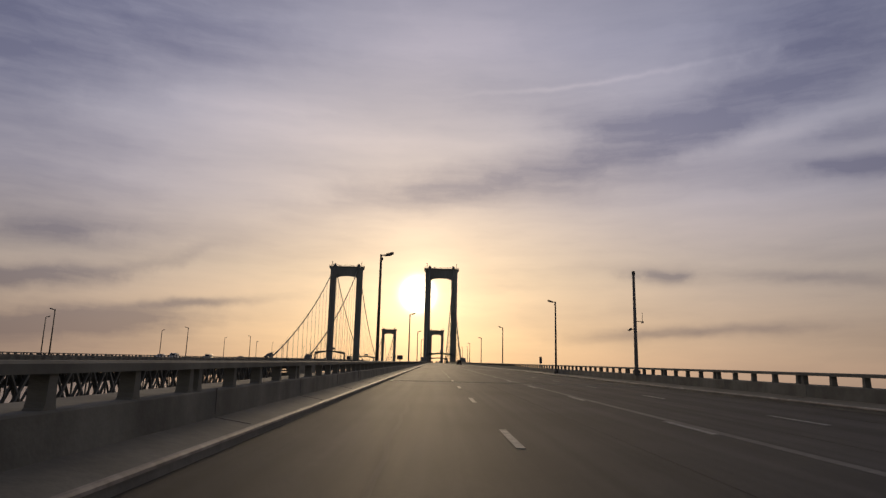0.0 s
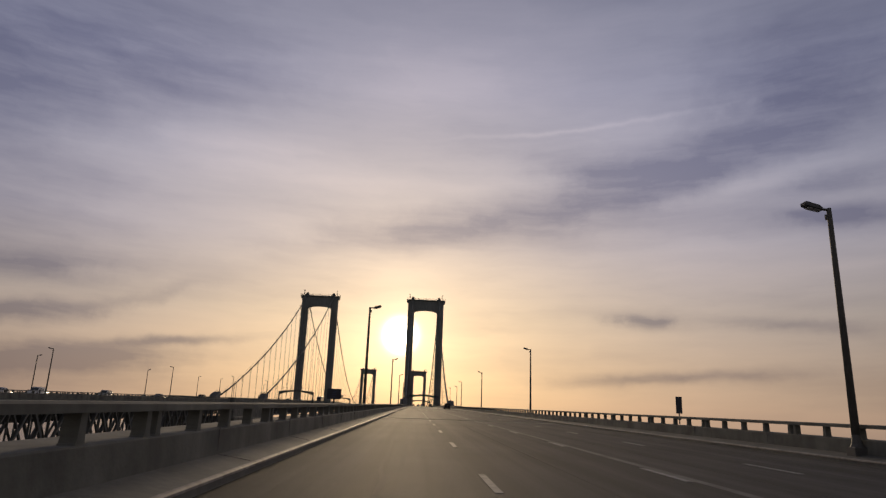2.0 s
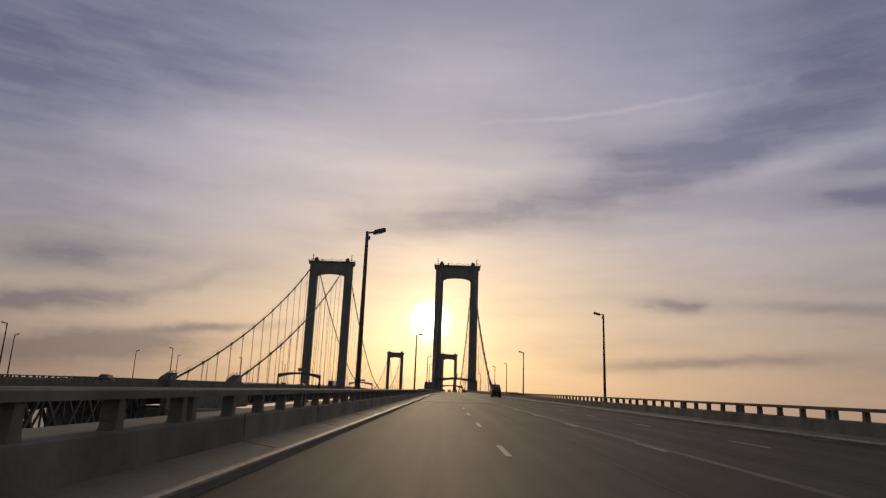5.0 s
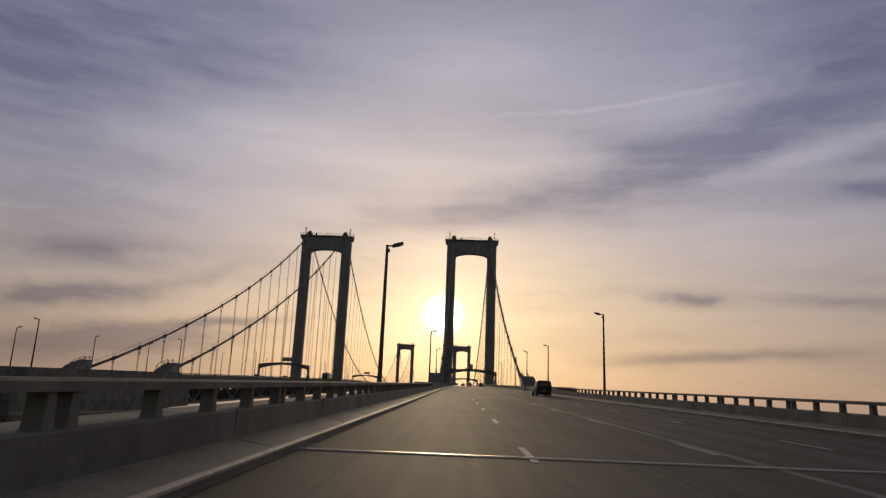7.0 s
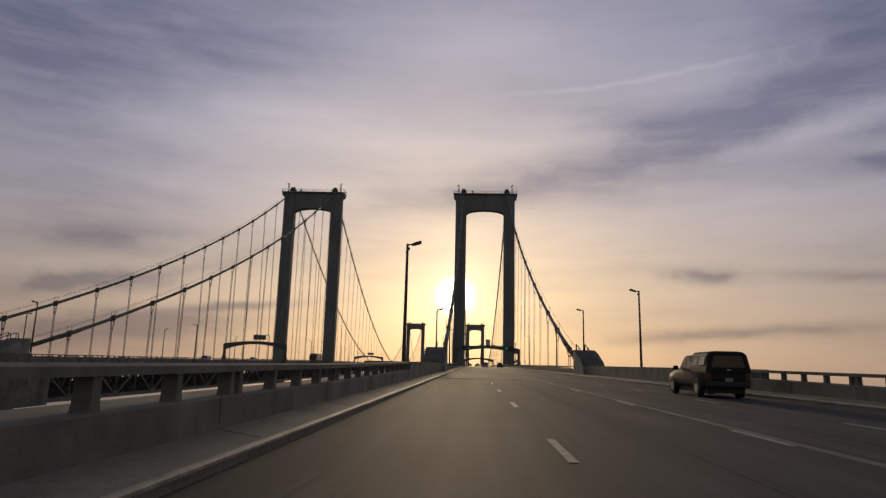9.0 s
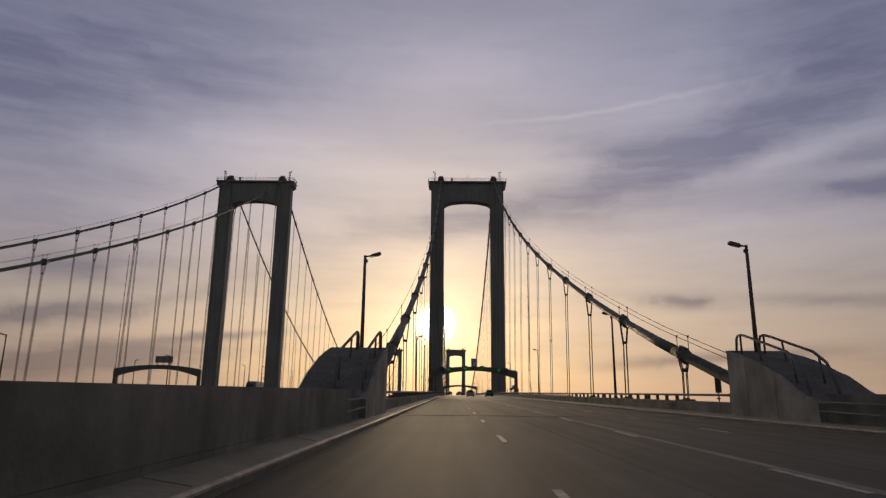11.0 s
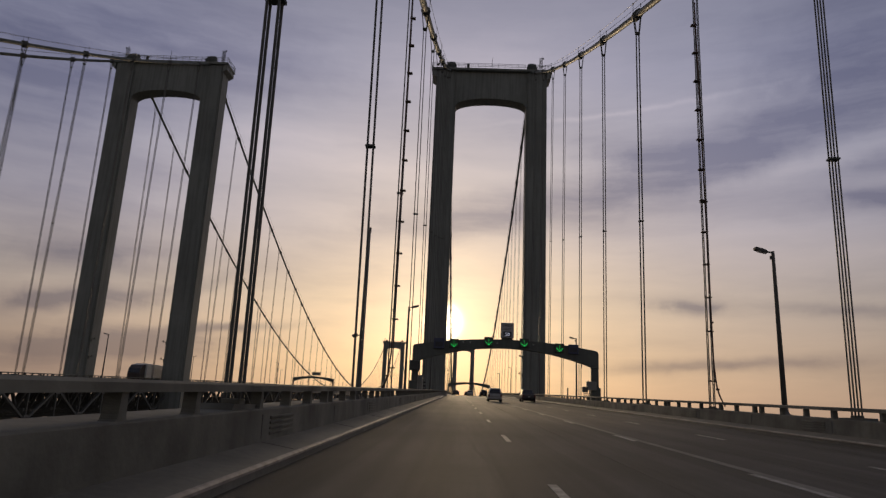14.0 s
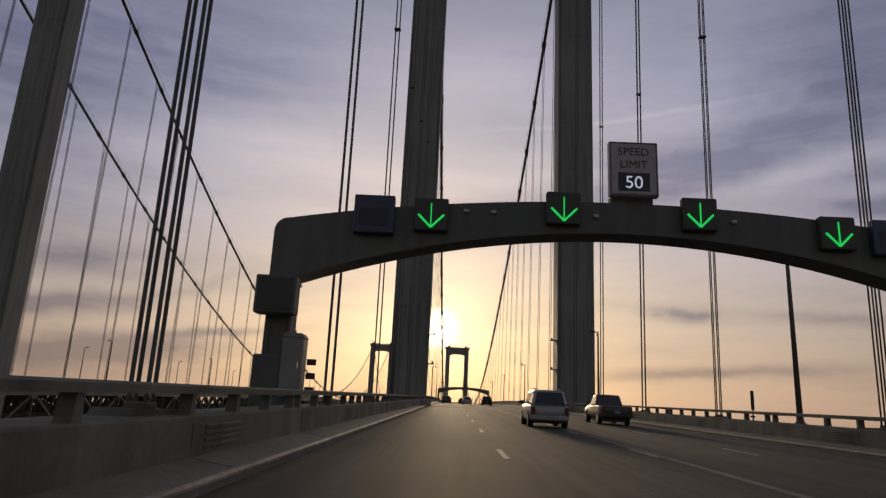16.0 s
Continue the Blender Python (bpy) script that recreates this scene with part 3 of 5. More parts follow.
# ---- towers ----
def build_tower():
    t = thing("bridge_tower", "tall grey-green painted steel suspension tower with an arched portal", "bridge tower", "bridge towers")
    for s in (-1, 1):
        bm = bmesh.new()
        # a leg with stepped corners, in storeys with thin seams
        w, d = 2.315, 2.1
        o = [(-w, -d + 0.35), (-w + 0.35, -d + 0.35), (-w + 0.35, -d), (w - 0.35, -d), (w - 0.35, -d + 0.35), (w, -d + 0.35),
             (w, d - 0.35), (w - 0.35, d - 0.35), (w - 0.35, d), (-w + 0.35, d), (-w + 0.35, d - 0.35), (-w, d - 0.35)]
        cx = s * 10.335
        rings, z = [], -57.0
        while z < 77:
            top = min(z + 6.6, 77.1)
            rings += [(z, 1.0), (top - 0.06, 1.0), (top - 0.06, 0.985), (top, 0.985)]
            z = top
        loft(bm, [[(cx + a * k, b * k, z) for a, b in o] for z, k in rings])
        part("leg", bm, TOWER, t)
    # portal between the legs
    bm = bmesh.new()
    arch = [(8.06 * math.cos(a), 68.3 + 2.1 * math.sin(a) ** 0.9) for a in steps(0, math.pi, 20)]
    prism(bm, [(8.06, 77.05)] + arch + [(-8.06, 77.05)], -1.75, 1.75, "y")
    part("portal_beam", bm, TOWER, t)
    bm = bmesh.new()
    for k in range(20):
        (a, za), (b, zb) = arch[k], arch[k + 1]
        bar(bm, (a, -1.8, za + 0.22), (b, -1.8, zb + 0.22), 0.14, 0.42)
    part("arch_rib", bm, TOWER, t)
    # top deck on corbels
    bm = solid(bmesh.new(), -13.75, 13.75, -2.6, 2.6, 77.1, 77.65, 0.06)
    part("top_platform", bm, TOWER, t)
    for s in (-1, 1):
        bm = prism(bmesh.new(), [(s * 12.6, 75.3), (s * 13.6, 76), (s * 13.6, 77.1), (s * 12.6, 77.1)], -2.3, 2.3, "y")
        part("corbel", bm, TOWER, t)
        # saddle housing, stepped like a bell
        bm = bmesh.new()
        for a, d, lo, hi in ((1.15, 2.3, 77.65, 78.6), (0.95, 1.9, 78.6, 79.4), (0.6, 1.3, 79.4, 79.85)):
            solid(bm, s * 9.25 - a, s * 9.25 + a, -d, d, lo, hi, 0.12)
        for dx in (-0.55, 0.0, 0.55):
            solid(bm, s * 9.25 + dx - 0.12, s * 9.25 + dx + 0.12, -0.5, 0.5, 79.8, 80.2, 0.05)
        part("saddle", bm, STEEL, t, "stepped cast cable saddle")
        # lattice light mast
        bm = bmesh.new()
        mx = s * 11.5
        for a in (-0.28, 0.28):
            for b in (-0.28, 0.28):
                bar(bm, (mx + a, b, 77.65), (mx + a, b, 81.9), 0.07)
        for k in range(7):
            z = 77.9 + k * 0.62
            for b in (-0.28, 0.28):
                bar(bm, (mx - 0.3, b, z), (mx + 0.3, b, z), 0.06)
                bar(bm, (mx - 0.28, b, z), (mx + 0.28, b, z + 0.5), 0.05)
        bar(bm, (mx, 0, 81.85), (mx + s * 0.55, 0, 81.85), 0.07)
        bm2 = tube(bmesh.new(), [(mx + s * 0.55, 0, 81.7), (mx + s * 0.55, 0, 82.05)], 0.13, 8)
        mast = part("light_mast", bm, STEEL, t, "small steel lattice mast")
        part("beacon", bm2, TRIM, mast)
    # guard rails
    for yy in (-2.55, 2.55):
        bm = bmesh.new()
        for z in (78.05, 78.4, 78.75):
            bar(bm, (-13.7, yy, z), (13.7, yy, z), 0.06)
        for k in range(19):
            x = -13.65 + k * 27.3 / 18
            bar(bm, (x, yy, 77.65), (x, yy, 78.78), 0.06)
        part("guard_rail", bm, STEEL, t)
    for s in (-1, 1):
        bm = bmesh.new()
        for z in (78.05, 78.4, 78.75):
            bar(bm, (s * 13.7, -2.5, z), (s * 13.7, 2.5, z), 0.06)
        part("guard_rail", bm, STEEL, t)
    part("whip_mast", bar(bmesh.new(), (0.1, -2.4, 77.65), (0.1, -2.4, 80.3), 0.06), STEEL, t)
    part("rail_box", block(-5.7, -5.1, -2.5, -2.1, 77.65, 78.7, 0.04), STEEL, t)
    # brackets with small lights on the inner faces
    for s in (-1, 1):
        for z in (9.0, 12.6):
            bm = solid(bmesh.new(), s * 7.2, s * 8.05, -1.9, -1.2, z, z + 0.09)
            solid(bm, s * 7.9, s * 8.05, -1.7, -1.4, z - 0.5, z)
            tube(bm, [(s * 7.35, -1.55, z + 0.09), (s * 7.35, -1.55, z + 0.36)], 0.12, 8)
            part("navigation_light", bm, STEEL, t)
    # cross-beam below the road, and the pier
    part("strut", block(-8.1, 8.1, -1.6, 1.6, -9.5, -4.0), TOWER, t)
    part("pier", block(-16, 16, -7, 7, -57.5, -49, 0.5), CONCRETE, t, "concrete tower pier in the water")
    return t


tower = build_tower()
far_tower = copy_thing(tower, pose(0, SPAN, 0))
twin(tower)
twin(far_tower)

# ---- main cables ----
HANG_SIDE = [-9.8 - 13.32 * k for k in range(13)] + [-181.45]
TWIN_STEP = {1: 2.3, -1: 0.4}        # by how much the twin's hangers stand further on
HANG_MID = [10.0 + 13.23 * k for k in range(49)]
HANG_FAR = [SPAN - y for y in HANG_SIDE]
SLEEVE = -181.45


def side_place(side, y):
    """Where a side-span hanger stands: on the left their spacing is a little tighter."""
    if side > 0:
        return {-181.45: -182.85, -169.64: -169.5}.get(round(y, 2), y)
    return y + (0.5 if -160 < y < -125 else 0.25 if y < -110 else 0.55)


def cable_slope(y):
    return (cable_z(y + 0.1) - cable_z(y - 0.1)) / 0.2


def build_cable(side, step=0.0):
    t = thing("main_cable", "thick grey-green wrapped suspension cable with cast bands", "bridge cable", "main cables")
    def at(y, a=0.0, up=0.0):
        return (side * cable_out(y) + a, y, cable_z(y) + up)
    hung = [y if step else side_place(side, y) for y in HANG_SIDE]
    hung = [y + step for y in hung]
    ys = steps(-191.5, -12, 60) + steps(-10, 0, 4)[:-1] + steps(0, 12, 5)[:-1] + steps(12, SPAN - 12, 120) + steps(SPAN - 10, SPAN, 4) + steps(SPAN + 2, SPAN + 186.5, 60)
    part("cable", tube(bmesh.new(), [at(y) for y in ys], 0.27, 14), CABLE, t, smooth=True)
    # thicker sleeve at the anchorage with a row of clamps along its top
    bm = tube(bmesh.new(), [at(y) for y in steps(-191.5, -181.0, 6)], [0.31, 0.31, 0.31, 0.31, 0.31, 0.31, 0.33], 16)
    part("sleeve", bm, SLEEVE_PAINT, t, "thick dark sleeve with clamps along the top", smooth=True)
    part("collar", tube(bmesh.new(), [at(y) for y in (-181.5, -178.0, -173.6, -173.4)], [0.335, 0.315, 0.295, 0.275], 16), CABLE, t, smooth=True)
    for k in range(16 if side < 0 and not step else 0):
        y = -189.2 + k * 0.36 + (0.45 if k > 7 else 0) + 0.05 * math.sin(k * 2.3)
        m = Matrix.Translation(at(y, 0, 0.27)) @ Matrix.Rotation(math.atan(cable_slope(y)), 4, "X")
        if k == 0:
            bm = prism(bmesh.new(), [(-0.15, 0.075), (-0.05, 0.05), (0.05, 0.05), (0.15, 0.075), (0.14, 0.105), (0.04, 0.085), (-0.04, 0.085), (-0.14, 0.105)], -0.05, 0.05, "y")
            solid(bm, -0.035, 0.035, -0.03, 0.03, -0.02, 0.055)
            solid(bm, -0.11, 0.11, -0.07, 0.07, 0.02, 0.045)
            clamp = mesh_of("clamp", bm, STEEL)
        part("clamp", clamp, None, t, m=m)
    # bands
    bm = tube(bmesh.new(), [(0, -0.62, 0), (0, -0.55, 0), (0, 0.55, 0), (0, 0.62, 0)], [0.30, 0.385, 0.385, 0.30], 14)
    solid(bm, -0.10, 0.10, -0.55, 0.55, 0.36, 0.50, 0.02)
    solid(bm, -0.10, 0.10, -0.55, 0.55, -0.50, -0.36, 0.02)
    for a in (-0.16, 0.16):
        tube(bm, [(-0.41, a, 0), (-0.3, a, 0.28), (0, a, 0.42), (0.3, a, 0.28), (0.41, a, 0)], 0.05, 6)
    band = mesh_of("cable_band", bm, BAND, True)
    for y in hung + HANG_MID + HANG_FAR:
        k = 0.9 if abs(y - step - SLEEVE) < 1 else 0.96
        m = Matrix.Translation(at(y)) @ Matrix.Rotation(math.atan(cable_slope(y)), 4, "X") @ Matrix.Scale(k, 4)
        part("cable_band", band, None, t, m=m)
    # hand ropes on thin posts
    for a in (-0.33, 0.33):
        for lo, hi, n in ((-190.4, -4.0, 50), (4.0, SPAN - 4, 120)):
            ysr = steps(lo, hi, n)
            part("hand_rope", tube(bmesh.new(), [at(y, a, 1.08) for y in ysr], 0.02, 5), ROPE, t)
    rp = bar(bmesh.new(), (0, 0, 0.2), (0, 0, 1.05), 0.035)
    solid(rp, -0.045, 0.045, -0.045, 0.045, 1.02, 1.16)
    rope_post = mesh_of("rope_post", rp, ROPE)
    for y in hung + HANG_MID[:24]:
        for a in (-0.33, 0.33):
            part("rope_post", rope_post, None, t, m=Matrix.Translation(at(y, a)))
    return t


def rope_mesh():
    return mesh_of("rope", tube(bmesh.new(), [(0, 0, 0), (0, 0, 1)], 0.030, 6, False), ROPE, True)


ROPE_MESH = rope_mesh()
bm = solid(bmesh.new(), -0.18, 0.18, -0.15, 0.15, -0.10, 0.10, 0.03)
SOCKET = mesh_of("socket", bm, BAND)
bm = solid(bmesh.new(), -0.19, 0.19, -0.15, 0.15, -0.035, 0.035)
SPACER = mesh_of("spacer", bm, BAND)
bm = prism(bmesh.new(), [(-0.80, -0.02), (-0.70, 0.075), (0.70, 0.075), (0.80, -0.02)], -0.26, 0.26)
solid(bm, -0.15, 0.15, -0.17, 0.17, 0.06, 0.16, 0.02)
SHOE = mesh_of("shoe", bm, CONCRETE)


def build_hanger(side, y, detail, foot=8.74):
    zc, zd = cable_z(y), deck(y) + wall_h(y)
    drop = zc - zd
    ob = thing("hanger", "set of four vertical wire ropes hung from the main cable", "hanger", "bridge hangers", m=pose(side * foot, y, zd, 0, side * math.degrees(math.atan2(cable_out(y) - foot, drop)), 0))
    top = drop - (1.75 if drop > 4 else 0.9)
    if y > 250:
        bm = bmesh.new()
        for a in (-0.115, 0.115):
            for b in (-0.10, 0.10):
                tube(bm, [(a, b, 0.1), (a, b, top)], 0.036, 4, False)
        tagged(part("ropes", bm, ROPE, ob), kind="stuff")
    for a in (-0.115, 0.115) if y <= 250 else ():
        for b in (-0.10, 0.10):
            part("rope", ROPE_MESH, None, ob, m=Matrix.LocRotScale((a, b, 0.1), None, (1, 1, top - 0.1)))
    if detail:
        for a in (-1, 1):
            bm = bmesh.new()
            for b in (-0.14, 0.14):
                tube(bm, [(a * 0.13, b, top), (a * 0.31, b, drop - 0.05)], 0.042, 6)
            part("fork", bm, BAND, ob)
        part("socket", SOCKET, None, ob, m=Matrix.Translation((0, 0, top)))
        if top > 14:
            part("spacer", SPACER, None, ob, m=Matrix.Translation((0, 0, 0.46 * top)))
    else:
        bm = bmesh.new()
        for a in (-1, 1):
            tube(bm, [(a * 0.12, 0, top), (a * 0.30, 0, drop)], 0.05, 5)
        part("fork", bm, BAND, ob)
    part("shoe", SHOE, None, ob)
    return ob


for s in (1, -1):
    build_cable(s)
    to_twin(build_cable(s, TWIN_STEP[s]))
    for k, y in enumerate(HANG_SIDE):
        build_hanger(s, side_place(s, y), True, 8.94 if s < 0 and y > -110 else 8.74)
        to_twin(build_hanger(s, HANG_SIDE[k] + TWIN_STEP[s], True))
    for y in HANG_MID:
        build_hanger(s, y, False)
        to_twin(build_hanger(s, y + (-2.0 if s > 0 else 3.0), False))

# ---- anchorages ----
def build_anchor_house(side):
    """The concrete house through which a main cable goes down into the anchorage: a ramp-like top, rounded at the back."""
    t = thing("cable_house", "pale stained concrete cable house with a sloping top and pipe hoops", "cable house", "cable houses")
    def up(y, h):
        return (y, deck(y) + h)
    o = [up(-198.3, -0.4), up(-198.3, 0.9), up(-197.6, 1.12), up(-196.9, 1.36), up(-196.3, 1.65), up(-195.7, 1.93), up(-195.0, 2.13), up(-194.3, 2.37), up(-193.5, 2.62), up(-192.5, 2.85), up(-191.5, 3.05), up(-190.7, 3.2), up(-190.7, -0.4)]
    part("house", prism(bmesh.new(), o, *sorted((side * 8.1, side * 10.85))), HOUSE, t)
    # added sheet, darker than the house to offset the sky light on the slope
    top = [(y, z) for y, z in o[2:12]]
    part("roof", prism(bmesh.new(), [(y, z - 0.02) for y, z in top] + [(y, z + 0.025) for y, z in reversed(top)], *sorted((side * 8.2, side * 10.8))), SLOPE_SHADE, t, "added dark sheet that shades the slope by its colour")
    part("coping", prism(bmesh.new(), [up(y, h + d) for y, h, d in ((-192.5, 2.85, -0.06), (-190.66, 3.205, -0.06), (-190.66, 3.205, 0.012), (-192.5, 2.85, 0.012))], *sorted((side * 8.08, side * 10.87))), HOUSE, t)
    # joints and cable trays on the road side
    for y, h in ((-195.2, 1.9), (-192.6, 2.6)):
        part("seam", block(side * 8.1 - 0.005, side * 8.1 + 0.005, y - 0.012, y + 0.012, deck(y), deck(y) + h), CONCRETE, t)
    for z in (0.62, 0.95):
        part("ledge", bar(bmesh.new(), (side * 8.09, -203, deck(-203) + z - 0.05), (side * 8.09, -198.4, deck(-198.4) + z), 0.05, 0.04), HOUSE, t)
    for x in (side * 8.38, side * 9.45):
        for y, h, z in ((-196.2, 1.68, 2.72), (-193.4, 2.62, 3.5)):
            part("hoop_post", tube(bmesh.new(), [(x, y - 0.25, deck(y) + h - 0.05), (x, y, deck(y) + z)], 0.045, 8), LAMP, t, smooth=True)
        pts = [(x, -197.4, deck(-197.4) + 1.15), (x, -197.1, deck(-197.1) + 1.9), (x, -196.7, deck(-196.7) + 2.42), (x, -195.85, deck(-195.85) + 2.88), (x, -194.2, deck(-194.2) + 3.3), (x, -192.4, deck(-192.4) + 3.76), (x, -191.8, deck(-191.8) + 3.88), (x, -191.45, deck(-191.45) + 3.86), (x, -191.3, deck(-191.3) + 3.7), (x, -191.2, deck(-191.2) + 3.1)]
        part("hoop", tube(bmesh.new(), pts, 0.06, 8), LAMP, t, "bent pipe guard hoop", smooth=True)
        part("hoop_post", tube(bmesh.new(), [(x, -191.75, deck(-191.75) + 3.05), (x, -191.75, deck(-191.75) + 3.86)], 0.05, 8), LAMP, t, smooth=True)
    return t


def build_anchorage():
    ob = part("anchorage", block(-12.5, 12.5, -246, -187.5, -58, -7.6, 0.4), CONCRETE)
    for a in (-11.5, 11.5):
        part("side_wall", prism(bmesh.new(), [(-246, -9), (-187.5, -7), (-187.5, deck(-187.5) - 0.72), (-246, deck(-246) - 0.72)], a - 0.6, a + 0.6), CONCRETE, ob)
    return tagged(ob, "massive pale concrete cable anchorage under the road", "anchorage", kind="structure")


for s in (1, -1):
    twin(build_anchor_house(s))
twin(build_anchorage())


# ---- steelwork under the road ----
def build_truss(side, lo, hi, panel, depth, x, name):
    t = thing(name, "painted steel truss under the bridge deck", "truss", "deck trusses")
    n = int(round((hi - lo) / panel))
    ys = steps(lo, hi, n)
    top = [(side * x, y, deck(y) - 1.05) for y in ys]
    low = [(side * x, y, deck(y) - 1.05 - depth) for y in ys]
    for nm, chain in (("top_chord", top), ("bottom_chord", low)):
        bm = bmesh.new()
        for a, b in zip(chain, chain[1:]):
            bar(bm, a, b, 0.5, 0.6)
        part(nm, bm, TRUSS, t)
    rest = bmesh.new()
    for k in range(n):
        a, b = (top[k], low[k + 1]) if k % 2 == 0 else (low[k], top[k + 1])
        near = ys[k] < 110
        if near:
            part("diagonal", bar(bmesh.new(), a, b, 0.5 if depth > 6 else 0.34, 0.5 if depth > 6 else 0.30), TRUSS, t)
        else:
            bar(rest, a, b, 0.34, 0.30)
        if depth > 6:
            bar(rest, (a[0], a[1], b[2]), (b[0], b[1], a[2]), 0.35, 0.35)
        prism(rest, [(b[1] - 0.9, b[2] - 0.3), (b[1] + 0.9, b[2] - 0.3), (b[1] + 0.45, b[2] + 0.75), (b[1] - 0.45, b[2] + 0.75)] if k % 2 == 0 else
                            [(b[1] - 0.9, b[2] + 0.3), (b[1] + 0.9, b[2] + 0.3), (b[1] + 0.45, b[2] - 0.75), (b[1] - 0.45, b[2] - 0.75)], side * x - 0.24, side * x + 0.24)
    for k in range(0, n + 1):
        if -320 < ys[k] < 60:
            part("vertical", bar(bmesh.new(), top[k], low[k], 0.26, 0.22), TRUSS, t)
        else:
            bar(rest, top[k], low[k], 0.26, 0.22)
    tagged(part("lattice", rest, TRUSS, t), kind="stuff")
    return t


def build_floor_system(lo, hi, panel, depth, x, name):
    """Cross-beams and lacing between the two trusses, in one light lattice."""
    bm = bmesh.new()
    n = int(round((hi - lo) / panel))
    for k, y in enumerate(steps(lo, hi, n)):
        z = deck(y) - 1.0
        for zz in (z, z - 2.9):
            bar(bm, (-x, y, zz), (x, y, zz), 0.35, 0.4)
        for j in range(8):
            xa = -x + 2 * x * j / 8
            bar(bm, (xa, y, z), (xa + x / 8, y, z - 2.9), 0.3)
            bar(bm, (xa + x / 8, y, z - 2.9), (xa + x / 4, y, z), 0.3)
        if k < n:
            z3 = deck(y + panel) - 1.0
            for j in range(9):
                xa = -x * 0.9 + 1.8 * x * j / 8
                bar(bm, (xa, y, z + 0.2), (xa, y + panel, z3 + 0.2), 0.25, 0.95)
        zb = z - depth
        bar(bm, (-x, y, zb), (x, y, zb), 0.3, 0.3)
        if k < n:
            y2 = y + panel
            z2 = deck(y2) - 1.0 - depth
            bar(bm, (-x, y, zb), (x, y2, z2), 0.25)
            bar(bm, (x, y, zb), (-x, y2, z2), 0.25)
    ob = part(name, bm, TRUSS)
    return tagged(ob, "lattice of steel cross-beams and bracing under the deck", "bracing", kind="structure")


def build_fascia(side):
    o = [(0.60, -0.15), (0.85, -0.15), (0.85, -0.95), (0.60, -0.95)]
    ob = part("fascia", sweep(bmesh.new(), o, LINES, rail_x, side=side), STEEL)
    return tagged(ob, "painted steel edge beam of the deck", "edge beam", kind="structure")


for s in (1, -1):
    twin(build_truss(s, -184.8, 660.0, 6.6, 4.3, 9.3, "stiffening_truss"))
    twin(build_truss(s, -606.0, -246.0, 6.0, 8.2, 7.9, "deck_truss"))
    twin(build_fascia(s))
twin(build_floor_system(-184.8, 660.0, 6.6, 4.3, 9.0, "floor_beams"))
twin(build_floor_system(-606.0, -246.0, 6.0, 8.2, 7.6, "approach_beams"))


def build_pier(y):
    t = thing("approach_pier", "tall concrete bridge pier with two columns and a cap", "pier", "approach piers")
    z = deck(y) - 9.8
    for s in (-1, 1):
        part("column", prism(bmesh.new(), [(y - 1.6, z - 1.5), (y + 1.6, z - 1.5), (y + 2.2, -58), (y - 2.2, -58)], s * 7.9 - 1.6, s * 7.9 + 1.6), CONCRETE, t)
    part("cap", block(-10.5, 10.5, y - 2, y + 2, z - 1.6, z, 0.15), CONCRETE, t)
    return t


for y in (-306, -366, -426, -486, -546, -606):
    twin(build_pier(y))


# ---- lamps ----
def build_lamp():
    """Faces the road from the right-hand edge; turned about for the other edge."""
    t = thing("street_lamp", "dark tapered metal street lamp with a flat head over the road", "street lamp", "street lamps")
    part("base", solid(tube(bmesh.new(), [(0, 0, -0.36), (0, 0, -0.25), (0, 0, 0.0)], [0.20, 0.15, 0.122], 12), -0.21, 0.21, -0.21, 0.21, -0.75, -0.35, 0.02), LAMP, t)
    part("pole", tube(bmesh.new(), [(0, 0, -0.3), (0, 0, 6.95), (0, 0, 7.12)], [0.122, 0.075, 0.07], 12), LAMP, t, smooth=True)
    arm = tube(bmesh.new(), [(0.02, 0, 7.05), (-0.3, 0, 7.09)], 0.045, 8)
    part("arm", arm, LAMP, t)
    bm = bmesh.new()
    o = [(-0.24, 7.05), (-0.36, 7.18), (-0.80, 7.30), (-0.86, 7.27), (-0.85, 7.17), (-0.7, 7.10), (-0.27, 7.0)]
    prism(bm, o, -0.15, 0.15, "y")
    bmesh.ops.bevel(bm, geom=list(bm.edges), offset=0.02, segments=1, affect="EDGES")
    head = part("luminaire", bm, HEAD, t, "flat grey lamp head")
    part("lens", prism(bmesh.new(), [(-0.36, 7.035), (-0.72, 7.115), (-0.72, 7.085), (-0.36, 7.005)], -0.11, 0.11, "y"), LENS, head)
    bm = solid(bmesh.new(), -0.15, -0.05, -0.04, 0.04, 6.72, 6.9, 0.01)
    part("photocell", bm, HEAD, t)
    return t


lamp_post = build_lamp()
LAMPS_R = [-447.2, -387.7, -329.0, -269.1, -215.0, -191.0, -162.4, -109.5, -56.2, -18.0, 49.0, 101.8, 154.6, 207.4, 260.2, 313, 366, 419, 472]
LAMPS_L = [-474.4, -416.8, -356.8, -297.8, -238.1, -187.85, -135.35, -82.5, -31.0, 22.0, 75.0, 128.0, 181.0, 234.0, 287.0, 340.0, 393.0, 446.0]
TWIN_R = [-470.0, -411.3, -352.3, -295.0, -237.4, -188.4, -134.0, -81.0, -27.9, 33.3, 86.0, 139.0, 192.0]
TWIN_L = [-441.5, -383.5, -324.6, -265.6, -213.2, -188.7, -162.4, -108.2, -55.6, 60.0, 113.0, 166.0]


